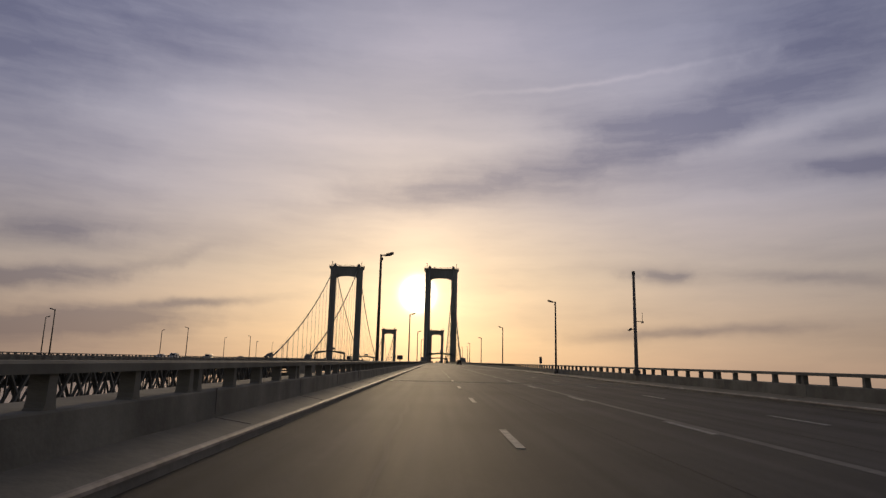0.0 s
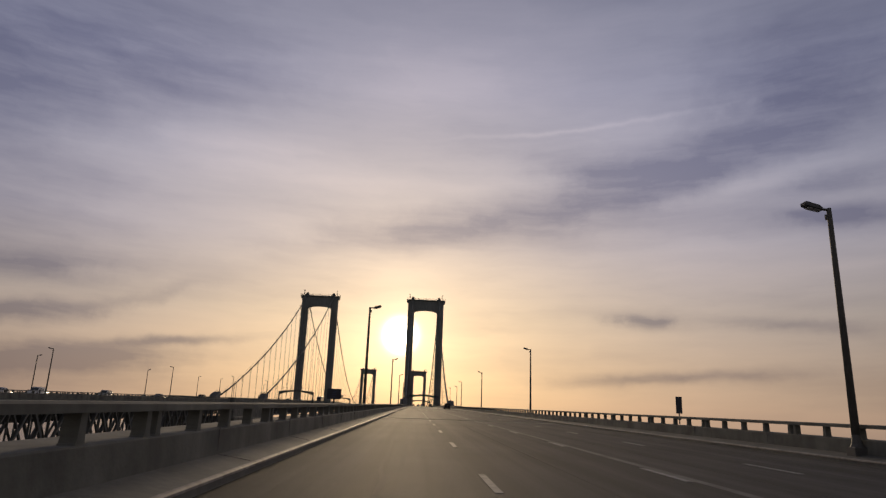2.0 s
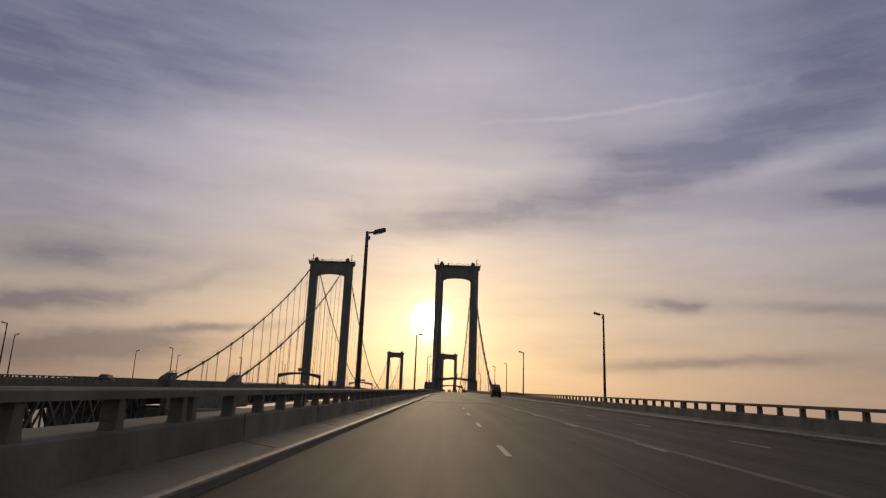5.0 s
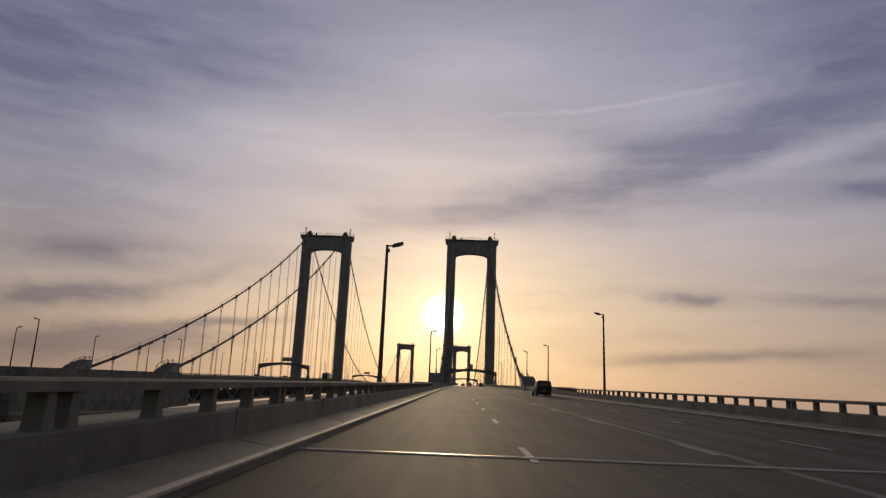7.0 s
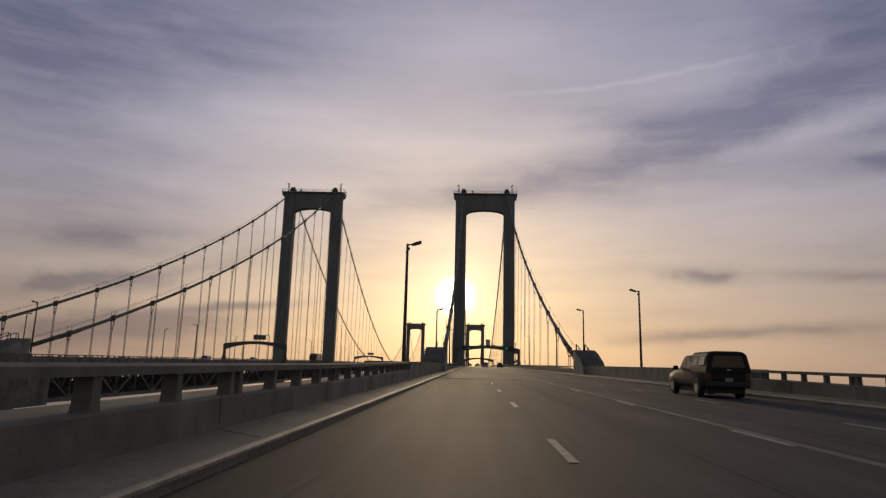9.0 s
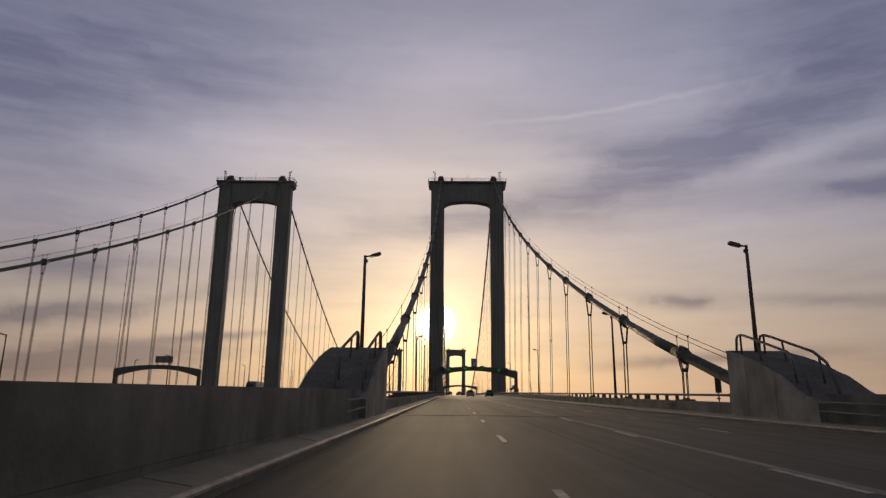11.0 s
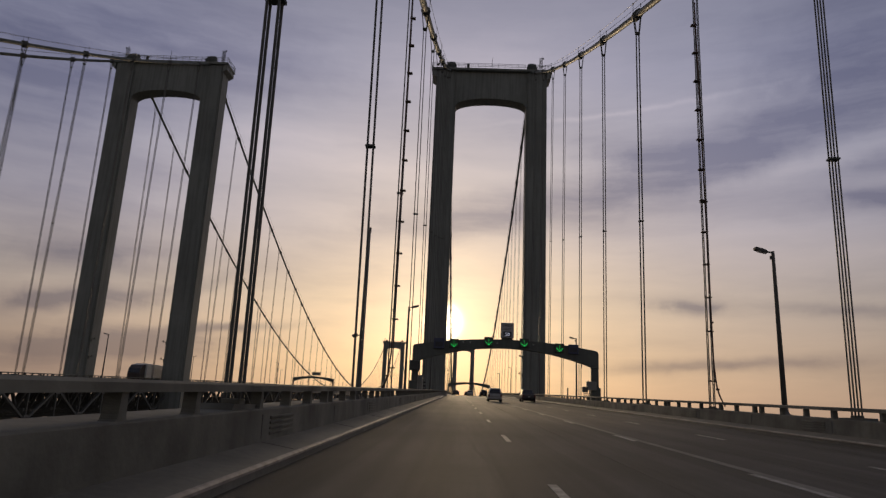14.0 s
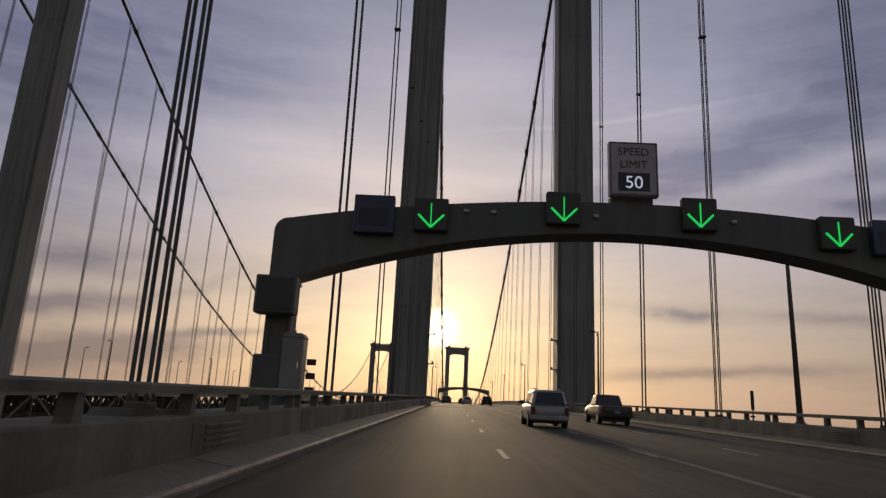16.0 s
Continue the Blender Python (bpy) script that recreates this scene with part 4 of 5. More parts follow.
def lamp_pose(side, y):
    if y < -225:
        x, z = (8.2 + 0.45 * ease((y + 440) / 40), 0.8 + 0.25 * ease((y + 440) / 40)) if side > 0 else (8.72 + 0.28 * ease((y + 420) / 120), 1.2)
    elif y < -200:
        x, z = 10.65, 1.17
    elif y < -185:
        x, z = 9.42 + 0.33 * (y > -188), 1.25
    else:
        x, z = (9.55 + 0.1 * (side < 0 and y < -30)) if abs(y) > 14 else 7.9, 1.15
    return pose(side * x, y, deck(y) + z, 0, 0, 0 if side > 0 else 180)


lamp_post.matrix_basis = lamp_pose(1, LAMPS_R[0])
for y in LAMPS_R[1:]:
    copy_thing(lamp_post, lamp_pose(1, y))
for y in LAMPS_L:
    copy_thing(lamp_post, lamp_pose(-1, y))
for y in TWIN_R:
    to_twin(copy_thing(lamp_post, lamp_pose(1, y)))
for y in TWIN_L:
    to_twin(copy_thing(lamp_post, lamp_pose(-1, y)))


def build_camera_pole(side, y, x, high, flood, arm, reach=-1):
    t = thing("camera_pole", "tall tapered steel pole carrying a floodlight on the parapet", "pole", "camera poles", m=pose(side * x, y, deck(y) + 0.6, 0, 0, 0 if side > 0 else 180))
    part("pole", tube(bmesh.new(), [(0, 0, 0), (0, 0, 0.5), (0, 0, high - 0.2)], [0.17, 0.13, 0.085], 12), LAMP, t, smooth=True)
    part("cap", tube(bmesh.new(), [(0, 0, high - 0.25), (0, 0, high)], 0.11, 10), LAMP, t)
    part("collar", solid(bmesh.new(), -0.2, 0.2, -0.2, 0.2, 0, 0.35, 0.03), LAMP, t)
    bm = bar(bmesh.new(), (0, 0, flood), (reach * 0.24, 0, flood), 0.05)
    f = part("bracket", bm, LAMP, t)
    m = Matrix.Translation((reach * 0.34, 0, flood - 0.02)) @ Matrix.Rotation(radians(25 * reach), 4, "Y")
    part("floodlight", solid(bmesh.new(), -0.14, 0.12, -0.13, 0.13, -0.07, 0.07, 0.03), HEAD, f, m=m)
    if arm:
        bm = bar(bmesh.new(), (0, 0, flood + 0.55), (0.5, 0, flood + 0.50), 0.04)
        bar(bm, (0.5, 0, flood + 0.45), (0.5, 0, flood + 1.15), 0.025)
        solid(bm, 0.43, 0.57, -0.07, 0.07, flood + 0.42, flood + 0.54, 0.02)
        part("antenna", bm, LAMP, t)
    return t


build_camera_pole(1, -475.0, 8.4, 6.9, 3.0, True)
build_camera_pole(-1, -108.85, 9.72, 8.3, 3.0, False, 1)


# ---- small signs on the parapet ----
def build_marker(side, y, x, half=0.17):
    t = thing("marker_sign", "narrow dark sign board on a short post clipped to the rail", "sign", "marker signs", m=pose(side * x, y, deck(y)))
    part("post", tube(bmesh.new(), [(0, 0, 0.7), (0, 0, 1.95)], 0.035, 8), LAMP, t)
    bm = solid(bmesh.new(), -half, half, -0.035, -0.01, 1.25, 2.12, 0.008)
    bd = part("board", bm, SIGN_BACK, t)
    part("clip", solid(bmesh.new(), -0.07, 0.07, -0.05, 0.16, 0.92, 1.0), LAMP, t)
    return t


build_marker(1, -431.5, 9.08)
build_marker(1, -186.4, 9.25)
build_marker(1, -53.2, 8.95, 0.08)

t = thing("parapet_sign", "dark rectangular sign board with rounded corners on a stub post", "sign", m=pose(-9.37, -430.2, deck(-430.2)))
part("post", block(-0.05, 0.05, 0.0, 0.1, 0.3, 1.45, 0.01), LAMP, t)
bm = prism(bmesh.new(), [(-0.38 + 0.76 * a, 1.32 + 0.55 * b) for a, b in ((0.05, 0), (0.95, 0), (1, 0.06), (1, 0.94), (0.95, 1), (0.05, 1), (0, 0.94), (0, 0.06))], -0.03, 0.0, "y")
board = part("board", bm, SIGN_BACK, t)
bm = bmesh.new()
for k, w in enumerate((0.2, 0.26, 0.16)):
    solid(bm, -w / 2, w / 2, -0.034, -0.031, 1.66 - k * 0.12, 1.71 - k * 0.12)
part("lettering_bars", bm, BUOY, board)


# ---- sign gantries ----
def build_gantry():
    """Arched box girder over all lanes, built at the road's height of its own place."""
    t = thing("sign_gantry", "dark arched steel box gantry across the lanes", "gantry", "sign gantries")
    xs = steps(-9.9, 9.9, 30)
    topz = lambda x: 6.82 - 0.92 * (abs(x) / 10.25) ** 2
    lowz = lambda x: 5.88 - 1.70 * (abs(x) / 9.6) ** 2
    bend = [(9.9 + 0.4 * math.sin(a), topz(9.9) - 0.4 + 0.4 * math.cos(a)) for a in steps(0.2, math.pi / 2, 6)]
    outline = [(-x, z) for x, z in reversed(bend)] + [(x, topz(x)) for x in xs] + bend + [(10.3, 4.12), (9.62, 4.12)]
    outline += [(x, lowz(x)) for x in steps(9.6, -9.6, 30)] + [(-9.62, 4.12), (-10.3, 4.12)]
    part("girder", prism(bmesh.new(), outline, -0.5, 0.5, "y"), STEEL, t)
    for s in (-1, 1):
        a, b = sorted((s * 9.6, s * 10.3))
        bm = solid(bmesh.new(), a, b, -0.45, 0.45, 0.6, 4.12, 0.03)
        for x in (a + 0.1, b - 0.1):
            solid(bm, x - 0.05, x + 0.05, -0.48, -0.44, 2.0, 4.1)
        c = part("column", bm, STEEL, t)
        part("collar", block(a - 0.04, b + 0.04, -0.53, 0.53, 4.06, 4.16, 0.02), STEEL, c)
        part("plinth", block(a - 0.18, b + 0.18, -0.62, 0.62, 0.45, 1.95, 0.04), STEEL, c)
        part("foot", block(a - 0.3, b + 0.35, -0.8, 0.8, -1.2, 0.5, 0.03), CONCRETE, c)
        for x in (a - 0.1, b + 0.1):
            part("bolt", tube(bmesh.new(), [(x, -0.72, 0.48), (x, -0.72, 0.62)], 0.05, 6), STEEL, c)
    return t


def dress_gantry(t):
    """Lane signals, the speed sign and the boxes on the near gantry."""
    for x, tz in ((-5.72, 6.66), (-1.87, 7.02), (2.06, 7.0), (5.98, 6.6)):
        sig = part("lane_signal", block(x - 0.5, x + 0.5, -0.74, -0.5, tz - 0.98, tz, 0.03), DARKSTEEL, t, "black lane signal box with a green arrow")
        bm = bmesh.new()
        z = tz - 0.53
        w = 0.038
        bar(bm, (x, -0.765, z + 0.36), (x, -0.765, z - 0.36), 0.03, w)
        for s in (-1, 1):
            bar(bm, (x, -0.765, z - 0.36), (x + s * 0.37, -0.765, z + 0.02), 0.03, w * 1.5)
        part("arrow", bm, GREEN_LED, sig, "glowing green arrow pointing down")
    for x, tz, w, h in ((-7.38, 6.68, 1.18, 1.15), (7.5, 6.55, 1.1, 1.05)):
        bx = part("message_box", block(x - w / 2, x + w / 2, -0.78, -0.5, tz - h, tz, 0.03), BUOY, t, "dull blue blank message box")
        part("display", block(x - w * 0.36, x + w * 0.36, -0.795, -0.78, tz - h * 0.8, tz - h * 0.35), SIGN_BACK, bx)
    # speed limit sign
    x0, x1, z0, z1 = -0.54, 0.90, 6.98, 8.68
    sp = part("speed_sign", block(x0, x1, -0.72, -0.5, z0, z1, 0.02), SIGN_WHITE, t, "grey-white speed limit sign with a lit display")
    bm = bmesh.new()
    for a, b, c, d in ((x0 + 0.03, x1 - 0.03, z1 - 0.06, z1 - 0.03), (x0 + 0.03, x1 - 0.03, z0 + 0.03, z0 + 0.06), (x0 + 0.03, x0 + 0.06, z0 + 0.06, z1 - 0.06), (x1 - 0.06, x1 - 0.03, z0 + 0.06, z1 - 0.06)):
        solid(bm, a, b, -0.726, -0.72, c, d)
    part("border", bm, SIGN_INK, sp)
    part("display", block(x0 + 0.26, x1 - 0.26, -0.735, -0.72, z0 + 0.16, z0 + 0.72), SIGN_BACK, sp)
    part("bracket", block(x0 + 0.1, x1 - 0.1, -0.45, -0.1, 6.8, 7.05), STEEL, t)
    for text, z, size, mat, dy in (("SPEED", z1 - 0.43, 0.345, SIGN_INK, -0.728), ("LIMIT", z1 - 0.83, 0.345, SIGN_INK, -0.728), ("50", z0 + 0.24, 0.54, WHITE_LED, -0.742)):
        cu = bpy.data.curves.new("lettering", "FONT")
        cu.body, cu.size, cu.align_x, cu.extrude = text, size, "CENTER", 0.003
        tmp = new("lettering", cu)
        me = bpy.data.meshes.new_from_object(tmp)
        me.materials.clear()
        me.materials.append(mat)
        bpy.data.objects.remove(tmp)
        part("lettering", me, None, sp, m=pose((x0 + x1) / 2, dy, z, 90, 0, 0))
    # boxes on the columns
    box = part("control_box", block(-10.5, -9.36, -1.05, -0.5, 3.05, 4.12, 0.03), STEEL, t, "dark steel control box")
    part("lid_edge", block(-10.42, -9.44, -1.07, -1.05, 3.12, 4.05, 0.006), DARKSTEEL, box)
    bm = solid(bmesh.new(), -9.6, -9.02, -0.95, -0.35, 0.8, 2.42, 0.03)
    prism(bm, [(-9.62, 2.42), (-9.0, 2.42), (-9.08, 2.53), (-9.54, 2.53)], -0.97, -0.33, "y")
    solid(bm, -9.36, -9.31, -0.68, -0.62, 2.53, 2.63)
    cab = part("cabinet", bm, CABINET, t, "grey steel control cabinet")
    part("cabinet_door", block(-9.56, -9.06, -0.965, -0.95, 0.9, 2.36, 0.005), CABINET, cab)
    part("door_handle", block(-9.14, -9.11, -0.985, -0.965, 1.55, 1.75, 0.005), CHROME, cab)
    for z in (1.78, 1.40, 1.02):
        part("side_plate", block(-8.96, -8.70, -0.6, -0.55, z - 0.085, z + 0.085, 0.01), TRIM, t)
    bm = solid(bmesh.new(), 8.92, 9.97, -0.95, -0.46, 1.67, 2.6, 0.03)
    solid(bm, 9.1, 9.14, -0.7, -0.66, 2.6, 2.72)
    part("cabinet", bm, CABINET, t, "grey steel control cabinet")
    lamp_case = [(8.42, 1.5), (8.46, 1.44), (8.98, 1.40), (9.02, 1.46), (9.02, 1.94), (8.96, 2.02), (8.5, 2.02), (8.42, 1.92)]
    part("floodlight", prism(bmesh.new(), lamp_case, -0.95, -0.6, "y"), HEAD, t, "dark boxy floodlight")
    part("floodlight_bracket", bar(bar(bmesh.new(), (8.6, -0.7, 0.75), (8.6, -0.7, 1.44), 0.05), (9.0, -0.7, 1.7), (9.3, -0.5, 1.7), 0.06), LAMP, t)
    rail = bmesh.new()
    for z in (1.32, 1.12):
        bar(rail, (8.62, -0.5, z), (9.7, -0.5, z - 0.04), 0.05)
    for x in (8.9, 9.1, 9.3):
        bar(rail, (x, -0.5, 0.72), (x, -0.5, 1.34), 0.04)
    part("side_rail", rail, LAMP, t)
    part("conduit", tube(bmesh.new(), [(9.56, -0.3, 0.7), (9.56, -0.3, 4.1)], 0.05, 6), LAMP, t)
    part("conduit", tube(bmesh.new(), [(-9.56, -0.55, 0.7), (-9.56, -0.55, 4.1)], 0.05, 6), LAMP, t)
    part("hanging_lamp", solid(bar(bmesh.new(), (8.5, 0, 4.8), (8.5, 0, 4.4), 0.03), 8.42, 8.58, -0.08, 0.08, 4.14, 4.44, 0.03), HEAD, t)
    for x in (-0.9, -4.7, -3.9, 3.1):
        part("small_lamp", block(x - 0.08, x + 0.08, -0.6, -0.5, 6.32, 6.42, 0.02), LENS, t)


gantry = build_gantry()
gantry.matrix_basis = pose(0, -65.5, deck(-65.5) + 0.16)
copy_thing(gantry, pose(0, 187.0, deck(187)))
copy_thing(gantry, pose(0, 470.0, deck(470)))
others = [to_twin(copy_thing(gantry, pose(0, y, deck(y)))) for y in (-64.1, 194.5)]
dress_gantry(gantry)
for ob in others:
    sb = part("sign_board", block(-0.9, 3.3, 0.1, 0.2, 7.35, 8.95, 0.02), CABINET, ob, "grey back of a sign board on posts")
    for x in (-0.2, 1.2, 2.6):
        part("stiffener", block(x - 0.07, x + 0.07, -0.02, 0.1, 6.5, 8.9), STEEL, sb)

# ---- vehicles ----
def wheel_mesh(r, w):
    bm = tube(bmesh.new(), [(-w / 2, 0, 0), (-w / 2 + 0.03, 0, 0), (w / 2 - 0.03, 0, 0), (w / 2, 0, 0)], [r - 0.05, r, r, r - 0.05], 20)
    rim = tube(bmesh.new(), [(-w / 2 - 0.008, 0, 0), (w / 2 + 0.008, 0, 0)], r * 0.62, 14)
    return mesh_of("tyre", bm, RUBBER), mesh_of("rim", rim, RIM)


def section(y, half, z0, z1, top):
    """A rounded cross-section of a car body at y, wider at the waist than at the top edge."""
    zm = z0 + (z1 - z0) * 0.5
    r = [(half * 0.84, z0), (half * 0.93, z0 + 0.03), (half * 0.975, z0 + 0.10), (half * 0.995, z0 + 0.2), (half, zm), (half * 0.995, z1 - 0.2), (half * 0.98, z1 - 0.09),
         (half * (top + 0.98) / 2, z1 - 0.03), (half * top, z1), (half * top * 0.5, z1 + 0.012)]
    return [(x, y, z) for x, z in r] + [(-x, y, z) for x, z in reversed(r)]


def cabin(y0, y1, y2, y3, half, z0, z1, narrow):
    """Greenhouse: foot from y0 to y3, roof from y1 to y2."""
    rings = []
    for f, inset in ((0.0, 0.0), (0.35, 0.0), (0.7, 0.0), (0.88, 0.0), (0.95, 0.018), (0.985, 0.05), (1.0, 0.11), (1.0, 0.45)):
        a, b = y0 + (y1 - y0) * min(f, 0.97) + inset, y3 + (y2 - y3) * min(f, 0.97) - inset
        w = half * (1 - (1 - narrow) * min(f, 0.97)) - inset
        z = z0 + (z1 - z0) * f + (0.02 if inset > 0.2 else 0)
        r = min(0.16, w * 0.5)
        ring = []
        for cx, cy, q in ((w - r, b - r, 0), (-w + r, b - r, 1), (-w + r, a + r, 2), (w - r, a + r, 3)):
            ring += [(cx + r * math.cos(math.pi / 2 * (q + k / 4)), cy + r * math.sin(math.pi / 2 * (q + k / 4)), z) for k in range(5)]
        rings.append(ring)
    return loft(bmesh.new(), rings)


def quad_pane(pts, off):
    """A thin pane of glass on four corners, lifted off by a vector."""
    bm = bmesh.new()
    a = [bm.verts.new(Vector(p)) for p in pts]
    b = [bm.verts.new(Vector(p) + Vector(off)) for p in pts]
    bm.faces.new(a[::-1])
    bm.faces.new(b)
    for i in range(4):
        j = (i + 1) % 4
        bm.faces.new((a[i], a[j], b[j], b[i]))
    bmesh.ops.recalc_face_normals(bm, faces=bm.faces)
    return bm


def build_vehicle(name, label, category, paint, x, y, kind):
    """A vehicle heading along +y with its rear bumper at y = 0 of its own place."""
    slope = Matrix.Rotation(math.atan(GRADE), 4, "X")
    t = thing(name, label, category, m=Matrix.Translation((x, y, deck(y))) @ slope)
    if kind == "pickup":
        L, W, belt, roof, r = 5.5, 0.95, 1.12, 1.78, 0.37
        c0, c1, c2, c3 = 2.0, 2.25, 3.35, 4.05
    elif kind == "suv":
        L, W, belt, roof, r = 4.6, 0.92, 1.02, 1.72, 0.35
        c0, c1, c2, c3 = 0.10, 0.42, 2.7, 3.45
    else:
        L, W, belt, roof, r = 4.5, 0.89, 0.92, 1.44, 0.32
        c0, c1, c2, c3 = 0.55, 1.15, 2.55, 3.35
    z0 = 0.30 if kind != "pickup" else 0.42
    hood = belt - 0.04
    secs = [section(0.05, W * 0.94, z0 + 0.05, belt - 0.12, 0.9), section(0.14, W * 0.98, z0, belt - 0.02, 0.93), section(0.9, W, z0 - 0.03, belt, 0.94), section(c3 - 0.2, W, z0 - 0.03, belt, 0.94),
            section(c3 + 0.35, W * 0.99, z0 - 0.03, hood, 0.92), section(L - 0.35, W * 0.96, z0, hood - 0.12, 0.88), section(L - 0.05, W * 0.88, z0 + 0.08, hood - 0.25, 0.85)]
    part("body", loft(bmesh.new(), secs), paint, t, smooth=True)
    part("cabin", cabin(c0, c1, c2, c3, W * 0.93, belt - 0.08, roof, 0.80 if kind != "sedan" else 0.74), paint, t, smooth=True)
    h, n = W * 0.93, 0.80 if kind != "sedan" else 0.74
    za, zb = belt + 0.05, roof - 0.10
    fa, fb = (za - belt + 0.08) / (roof - belt + 0.08), (zb - belt + 0.08) / (roof - belt + 0.08)

    def side_x(f):
        return h * (1 - (1 - n) * f)

    def rear_y(f):
        return c0 + (c1 - c0) * f

    def front_y(f):
        return c3 + (c2 - c3) * f
    # panes: rear, front and sides
    part("rear_window", quad_pane([(-side_x(fa) * 0.86, rear_y(fa) - 0.012, za), (side_x(fa) * 0.86, rear_y(fa) - 0.012, za), (side_x(fb) * 0.82, rear_y(fb) - 0.012, zb), (-side_x(fb) * 0.82, rear_y(fb) - 0.012, zb)], (0, 0.02, 0)), GLASS, t)
    part("windscreen", quad_pane([(side_x(fa) * 0.88, front_y(fa) + 0.012, za), (-side_x(fa) * 0.88, front_y(fa) + 0.012, za), (-side_x(fb) * 0.84, front_y(fb) + 0.012, zb), (side_x(fb) * 0.84, front_y(fb) + 0.012, zb)], (0, -0.02, 0)), GLASS, t)
    cuts = 3 if kind == "suv" else 2
    for s in (-1, 1):
        for k in range(cuts):
            u0, u1 = (k + 0.06) / cuts, (k + 0.94) / cuts
            ya, yb = rear_y(fa) + 0.12, front_y(fa) - 0.16
            yc, yd = rear_y(fb) + 0.10, front_y(fb) - 0.12
            p = [(s * (side_x(fa) + 0.006), ya + (yb - ya) * u0, za), (s * (side_x(fa) + 0.006), ya + (yb - ya) * u1, za), (s * (side_x(fb) + 0.006), yc + (yd - yc) * u1, zb), (s * (side_x(fb) + 0.006), yc + (yd - yc) * u0, zb)]
            part("side_window", quad_pane(p, (-s * 0.02, 0, 0)), GLASS, t)
    # wheels
    tyre, rim = wheel_mesh(r, 0.22)
    for s in (-1, 1):
        for wy in (0.95 if kind != "pickup" else 1.15, L - 0.95):
            w = part("wheel", tyre, None, t, m=pose(s * (W - 0.13), wy, r))
            part("rim", rim, None, w)
            bm = bmesh.new()
            arc = [(wy + (r + 0.06) * math.cos(a), r + (r + 0.06) * math.sin(a)) for a in steps(0, math.pi, 10)]
            prism(bm, arc, *sorted((s * (W - 0.2), s * (W + 0.006))))
            part("wheel_arch", bm, TRIM, t)
            part("wheel_face", tube(bmesh.new(), [(s * (W - 0.1), wy, r), (s * (W + 0.012), wy, r)], r * 0.97, 18), RUBBER, t)
            part("hub", tube(bmesh.new(), [(s * (W - 0.1), wy, r), (s * (W + 0.02), wy, r)], r * 0.58, 12), RIM, t)
        part("tail_light", block(*sorted((s * W * 0.95, s * W * 0.74)), 0.02, 0.12, belt - 0.42, belt - 0.08, 0.02), RED_LENS, t, "red tail light")
        part("mirror", solid(bmesh.new(), *sorted((s * W * 0.97, s * (W + 0.19))), c3 - 0.42, c3 - 0.28, belt + 0.02, belt + 0.19, 0.03), paint if kind == "pickup" else TRIM, t)
        part("door_handle", block(*sorted((s * (W - 0.01), s * (W + 0.03))), c3 - 1.3, c3 - 1.12, belt - 0.17, belt - 0.13, 0.008), CHROME, t)
    part("rear_bumper", block(-W * 0.95, W * 0.95, -0.04, 0.16, z0 + 0.02, z0 + 0.26, 0.06), TRIM if kind == "pickup" else paint, t)
    part("number_plate", block(-0.16, 0.16, -0.055, -0.03, z0 + 0.26, z0 + 0.42, 0.005), PLATE, t)
    part("underbody", block(-W * 0.8, W * 0.8, 0.3, L - 0.3, 0.2, z0 + 0.06), TRIM, t)
    part("boot_seam", block(-W * 0.9, W * 0.9, 0.035, 0.05, belt - 0.5, belt - 0.48), TRIM, t)
    if kind == "suv":
        for s in (-1, 1):
            part("roof_rail", tube(bmesh.new(), [(s * 0.6, 0.6, roof + 0.01), (s * 0.6, 0.7, roof + 0.06), (s * 0.6, 2.5, roof + 0.06), (s * 0.6, 2.6, roof + 0.01)], 0.022, 6), TRIM, t)
        part("wiper", bar(bmesh.new(), (0, rear_y(fa) - 0.03, za), (0.35, rear_y(fa) - 0.01, za + 0.07), 0.02), TRIM, t)
    return t


def add_cap(t, paint):
    """A fibreglass cap over a pickup's bed."""
    W = 0.95
    bm = bmesh.new()
    o0 = [(W * 0.97, 1.06), (W * 0.95, 1.25), (W * 0.84, 1.70), (W * 0.80, 1.79), (W * 0.70, 1.855), (W * 0.5, 1.88), (-W * 0.5, 1.88), (-W * 0.70, 1.855), (-W * 0.80, 1.79), (-W * 0.84, 1.70), (-W * 0.95, 1.25), (-W * 0.97, 1.06)]
    loft(bm, [[(x, 0.02, z) for x, z in o0], [(x, 0.16, z + (0.05 if z > 1.5 else 0)) for x, z in o0], [(x, 2.05, z + (0.03 if z > 1.5 else 0)) for x, z in o0]])
    cap = part("bed_cap", bm, paint, t, "dark cap over the pickup bed")
    part("cap_window", quad_pane([(-W * 0.72, -0.004, 1.26), (W * 0.72, -0.004, 1.26), (W * 0.60, 0.004, 1.74), (-W * 0.60, 0.004, 1.74)], (0, 0.02, 0)), GLASS, cap)
    for s in (-1, 1):
        for ya, yb in ((0.3, 1.05), (1.15, 1.9)):
            part("cap_side_window", quad_pane([(s * W * 0.933, ya, 1.34), (s * W * 0.933, yb, 1.34), (s * W * 0.846, yb, 1.70), (s * W * 0.846, ya, 1.70)], (s * 0.014, 0, 0.003)), GLASS, cap)
    part("cap_handle", block(-0.08, 0.08, -0.03, 0.0, 1.15, 1.19), CHROME, cap)


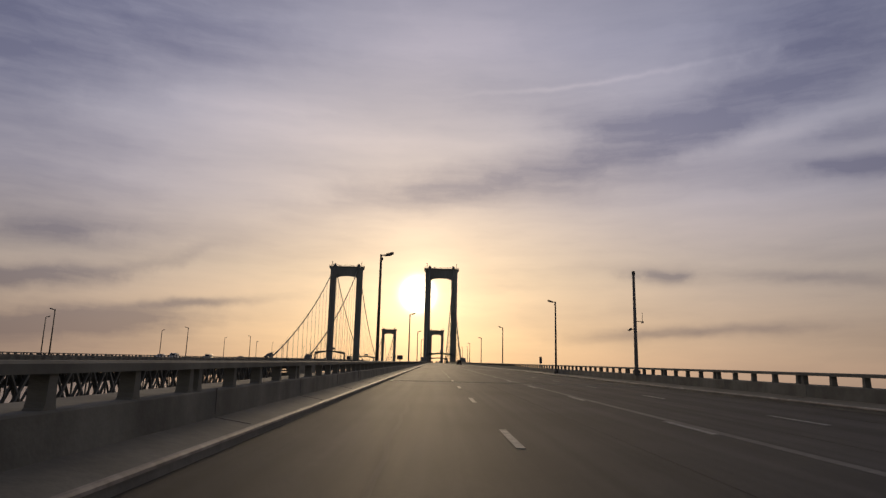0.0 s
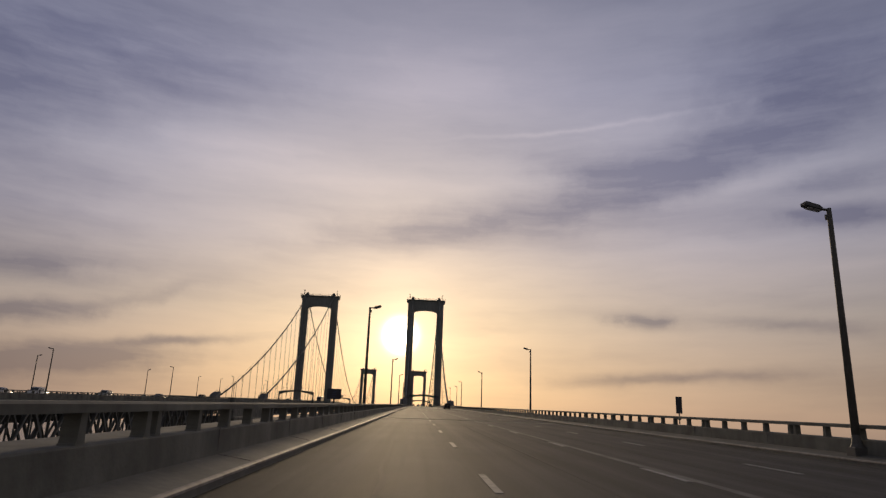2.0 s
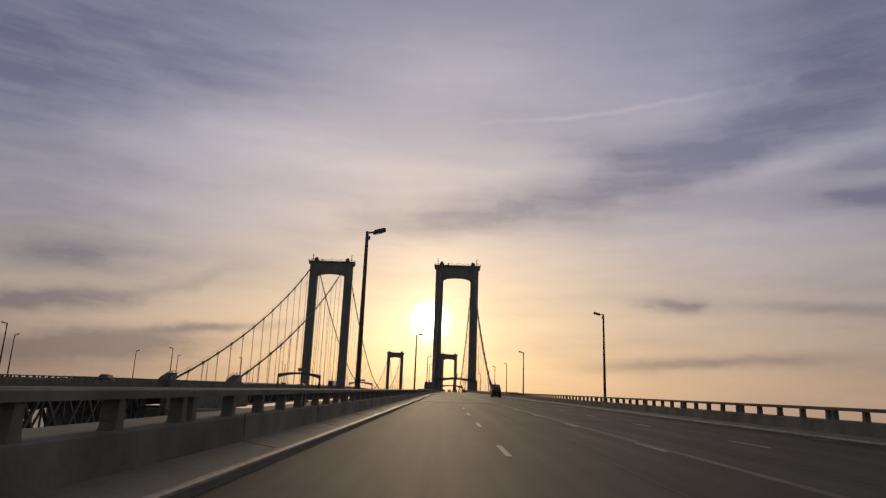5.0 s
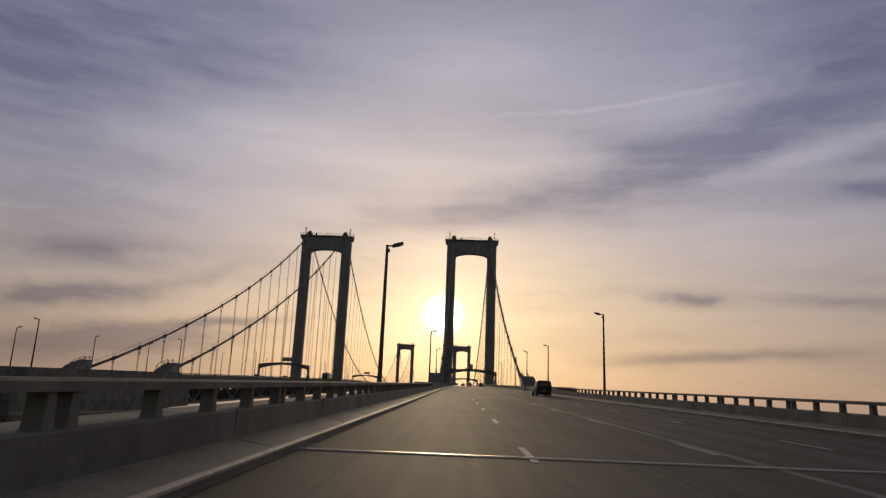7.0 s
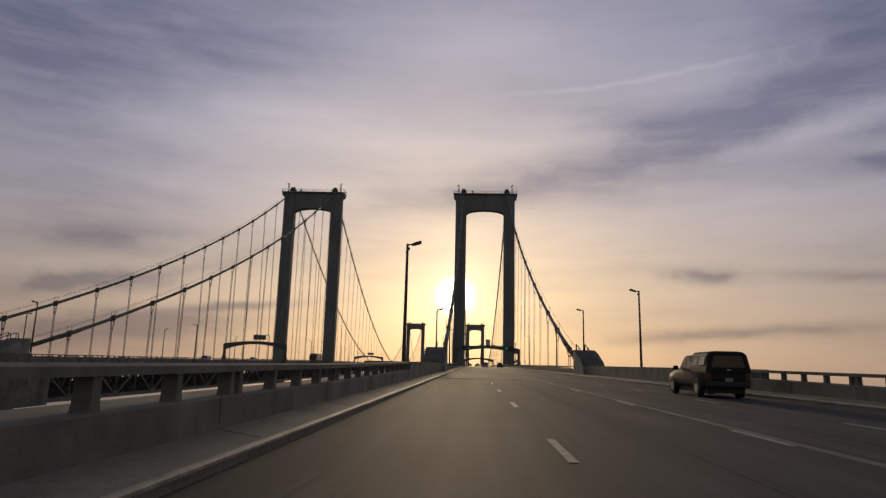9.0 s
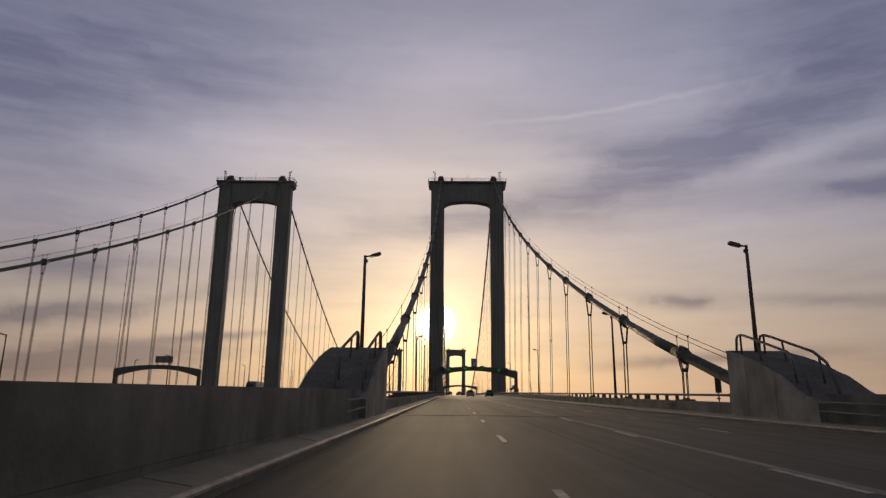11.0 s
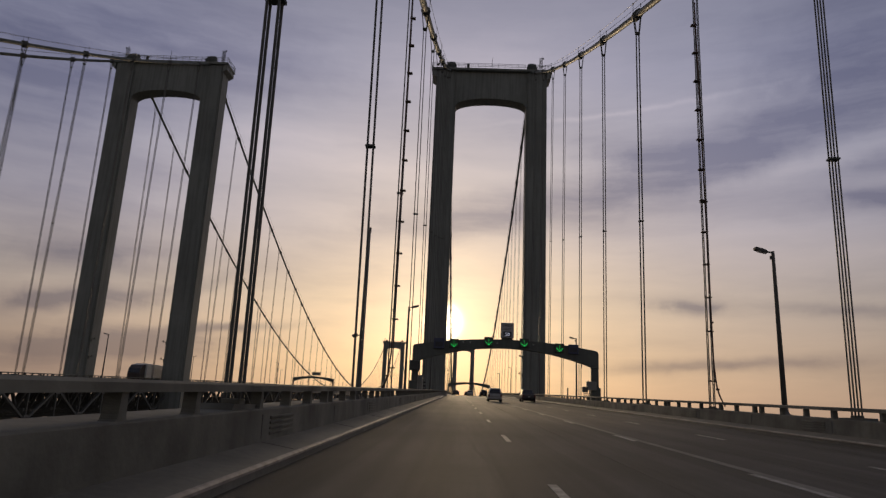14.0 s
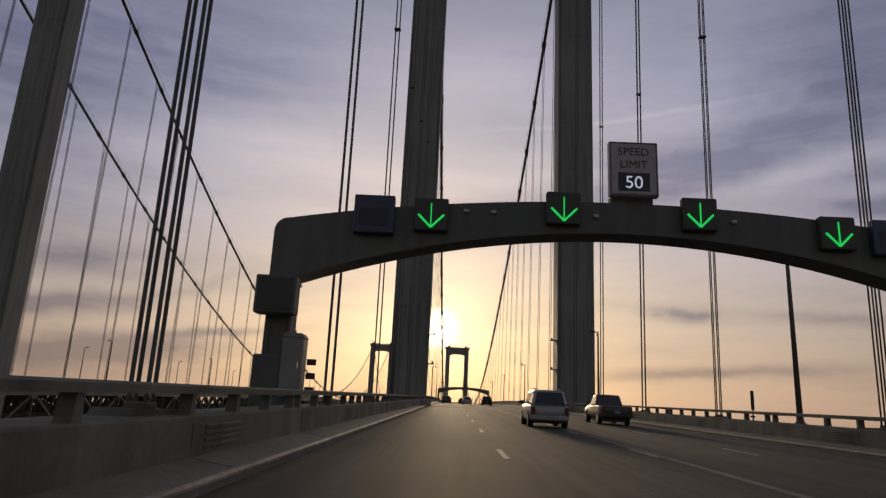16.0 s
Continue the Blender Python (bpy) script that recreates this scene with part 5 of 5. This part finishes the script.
capped = build_vehicle("pickup_truck", "dark pickup truck with a closed cap over its bed", "pickup truck", BLACK, 5.6, -249.3, "pickup")
add_cap(capped, BLACK)
build_vehicle("van_suv", "silver sport utility car with a dark rear window", "car", SILVER, -0.3, -53.0, "suv")
build_vehicle("pickup_truck", "small dark pickup truck with an open bed", "pickup truck", MAROON, 5.0, -44.0, "pickup")
build_vehicle("sedan", "dark grey sedan driving far ahead", "car", MAROON, -5.7, 44.0, "sedan")
build_vehicle("sedan", "silver sedan driving far ahead beside another car", "car", SILVER, -1.9, 40.0, "sedan")
build_vehicle("hatchback_suv", "dark sport utility car far ahead", "car", BLACK, 1.85, 42.0, "suv")
build_vehicle("sedan", "black sedan far down the span", "car", BLACK, -2.0, 96.0, "sedan")

# oncoming traffic on the twin bridge
for x, y, kind, paint, nm, lb in ((2.0, -345, "suv", WHITE, "suv", "white sport utility car on the twin bridge"), (5.5, -362, "sedan", SILVER, "sedan", "silver sedan on the twin bridge"), (2.0, -318, "suv", SILVER, "suv", "silver sport utility car on the twin bridge"), (5.5, -296, "sedan", MAROON, "sedan", "dark sedan on the twin bridge"), (5.6, -262, "suv", BLACK, "suv", "black sport utility car on the twin bridge"), (5.5, -120, "suv", SILVER, "suv", "silver sport utility car by the side span")):
    v = build_vehicle(nm, lb, "car", paint, x, y, kind)
    v.matrix_basis = Matrix.Translation((x, y + 4.5, deck(y))) @ Matrix.Rotation(-math.atan(GRADE), 4, "X") @ Matrix.Rotation(math.pi, 4, "Z")
    to_twin(v)


def build_lorry(x, y):
    t = thing("box_lorry", "articulated lorry with a dark cab and a long pale trailer", "lorry", m=Matrix.Translation((x, y, deck(y))) @ Matrix.Rotation(math.pi, 4, "Z"))
    part("trailer", block(-1.27, 1.27, -14.0, 0.0, 1.1, 4.0, 0.06), WHITE, t, "long pale box trailer")
    part("cab", prism(bmesh.new(), [(0.6, 0.8), (2.9, 0.8), (3.0, 1.9), (2.6, 2.9), (1.7, 3.6), (0.6, 3.8)], -1.2, 1.2), MAROON, t, "dark tractor cab")
    part("windscreen", quad_pane([(1.05, 3.0, 2.0), (-1.05, 3.0, 2.0), (-1.0, 2.64, 2.85), (1.0, 2.64, 2.85)], (0, 0.02, 0.01)), GLASS, t)
    part("chassis", block(-0.6, 0.6, -13.6, 2.6, 0.75, 1.08), TRIM, t)
    tyre, rim = wheel_mesh(0.5, 0.3)
    for yy in (2.0, 0.1, -1.2, -11.6, -12.8):
        for s in (-1, 1):
            w = part("wheel", tyre, None, t, m=pose(s * 1.05, yy, 0.5))
            part("rim", rim, None, w)
    return t


to_twin(build_lorry(5.5, -6.0))
v = build_vehicle("white_van", "white van on the twin bridge near its gantry", "van", WHITE, 5.5, -84, "suv")
v.matrix_basis = Matrix.Translation((5.5, -80, deck(-84))) @ Matrix.Rotation(math.pi, 4, "Z")
to_twin(v)


# ---- rusty pipes that lead down along two hangers ----
def build_pipe(side, y):
    t = thing("bent_pipe", "rusty bent pipe strapped to a hanger above the parapet", "pipe", "bent pipes")
    z = deck(y)
    pts = [(8.84, cable_z(y) - z - 2.5), (8.84, 9.5), (8.84, 6.0), (8.84, 3.4), (8.86, 3.0), (8.89, 2.6), (8.93, 2.12), (8.98, 1.86), (9.08, 1.5), (9.19, 1.26), (9.34, 0.98)]
    part("pipe", tube(bmesh.new(), [(side * a, y - 0.05, z + b) for a, b in pts], 0.045, 8), RUST, t, smooth=True)
    for a, b, w in ((8.98, 1.86, 0.085), (8.86, 5.5, 0.07)):
        part("clamp", solid(bmesh.new(), side * a - w, side * a + w, y - 0.12, y + 0.02, z + b - 0.05, z + b + 0.05, 0.015), RUST, t)
    part("bracket", bar(bmesh.new(), (side * 8.58, y, z + 2.3), (side * 8.93, y, z + 2.29), 0.07), RUST, t)
    k = 0
    while 5.0 + 1.9 * k < cable_z(y) - z - 3:
        b = 5.0 + 1.9 * k
        part("strap", solid(bmesh.new(), side * 8.74 - 0.17, side * 8.74 + 0.17, y - 0.14, y + 0.13, z + b - 0.03, z + b + 0.03), RUST, t)
        k += 1
    return t


build_pipe(-1, -103.24)
build_pipe(1, -103.24)
to_twin(build_pipe(1, -102.0))

# ---- the twin's road, and the many posts ----
twin(road)
for s in (1, -1):
    twin(CURBS[s])
    twin(WALLS[s])
for s in (1, -1):
    build_posts(s, WALLS[s], -530 if s > 0 else -520, 160)
tp = thing("twin_posts", "row of short concrete posts under the twin's rails", "parapet posts", kind="structure")
for s in (1, -1):
    bm = bmesh.new()
    for y in post_places(-600, 700):
        h0, h1, x = wall_h(y), rail_h(y) * 0.9, s * post_x(y)
        bar(bm, (x, y, deck(y) + h0 - 0.02), (x, y, deck(y) + h1), 0.18, 0.18)
    tagged(part("posts", bm, CONCRETE, tp), kind="stuff")
to_twin(tp)
for ob in TWINS:
    straighten(ob, TWIN.inverted() @ ob.matrix_basis)
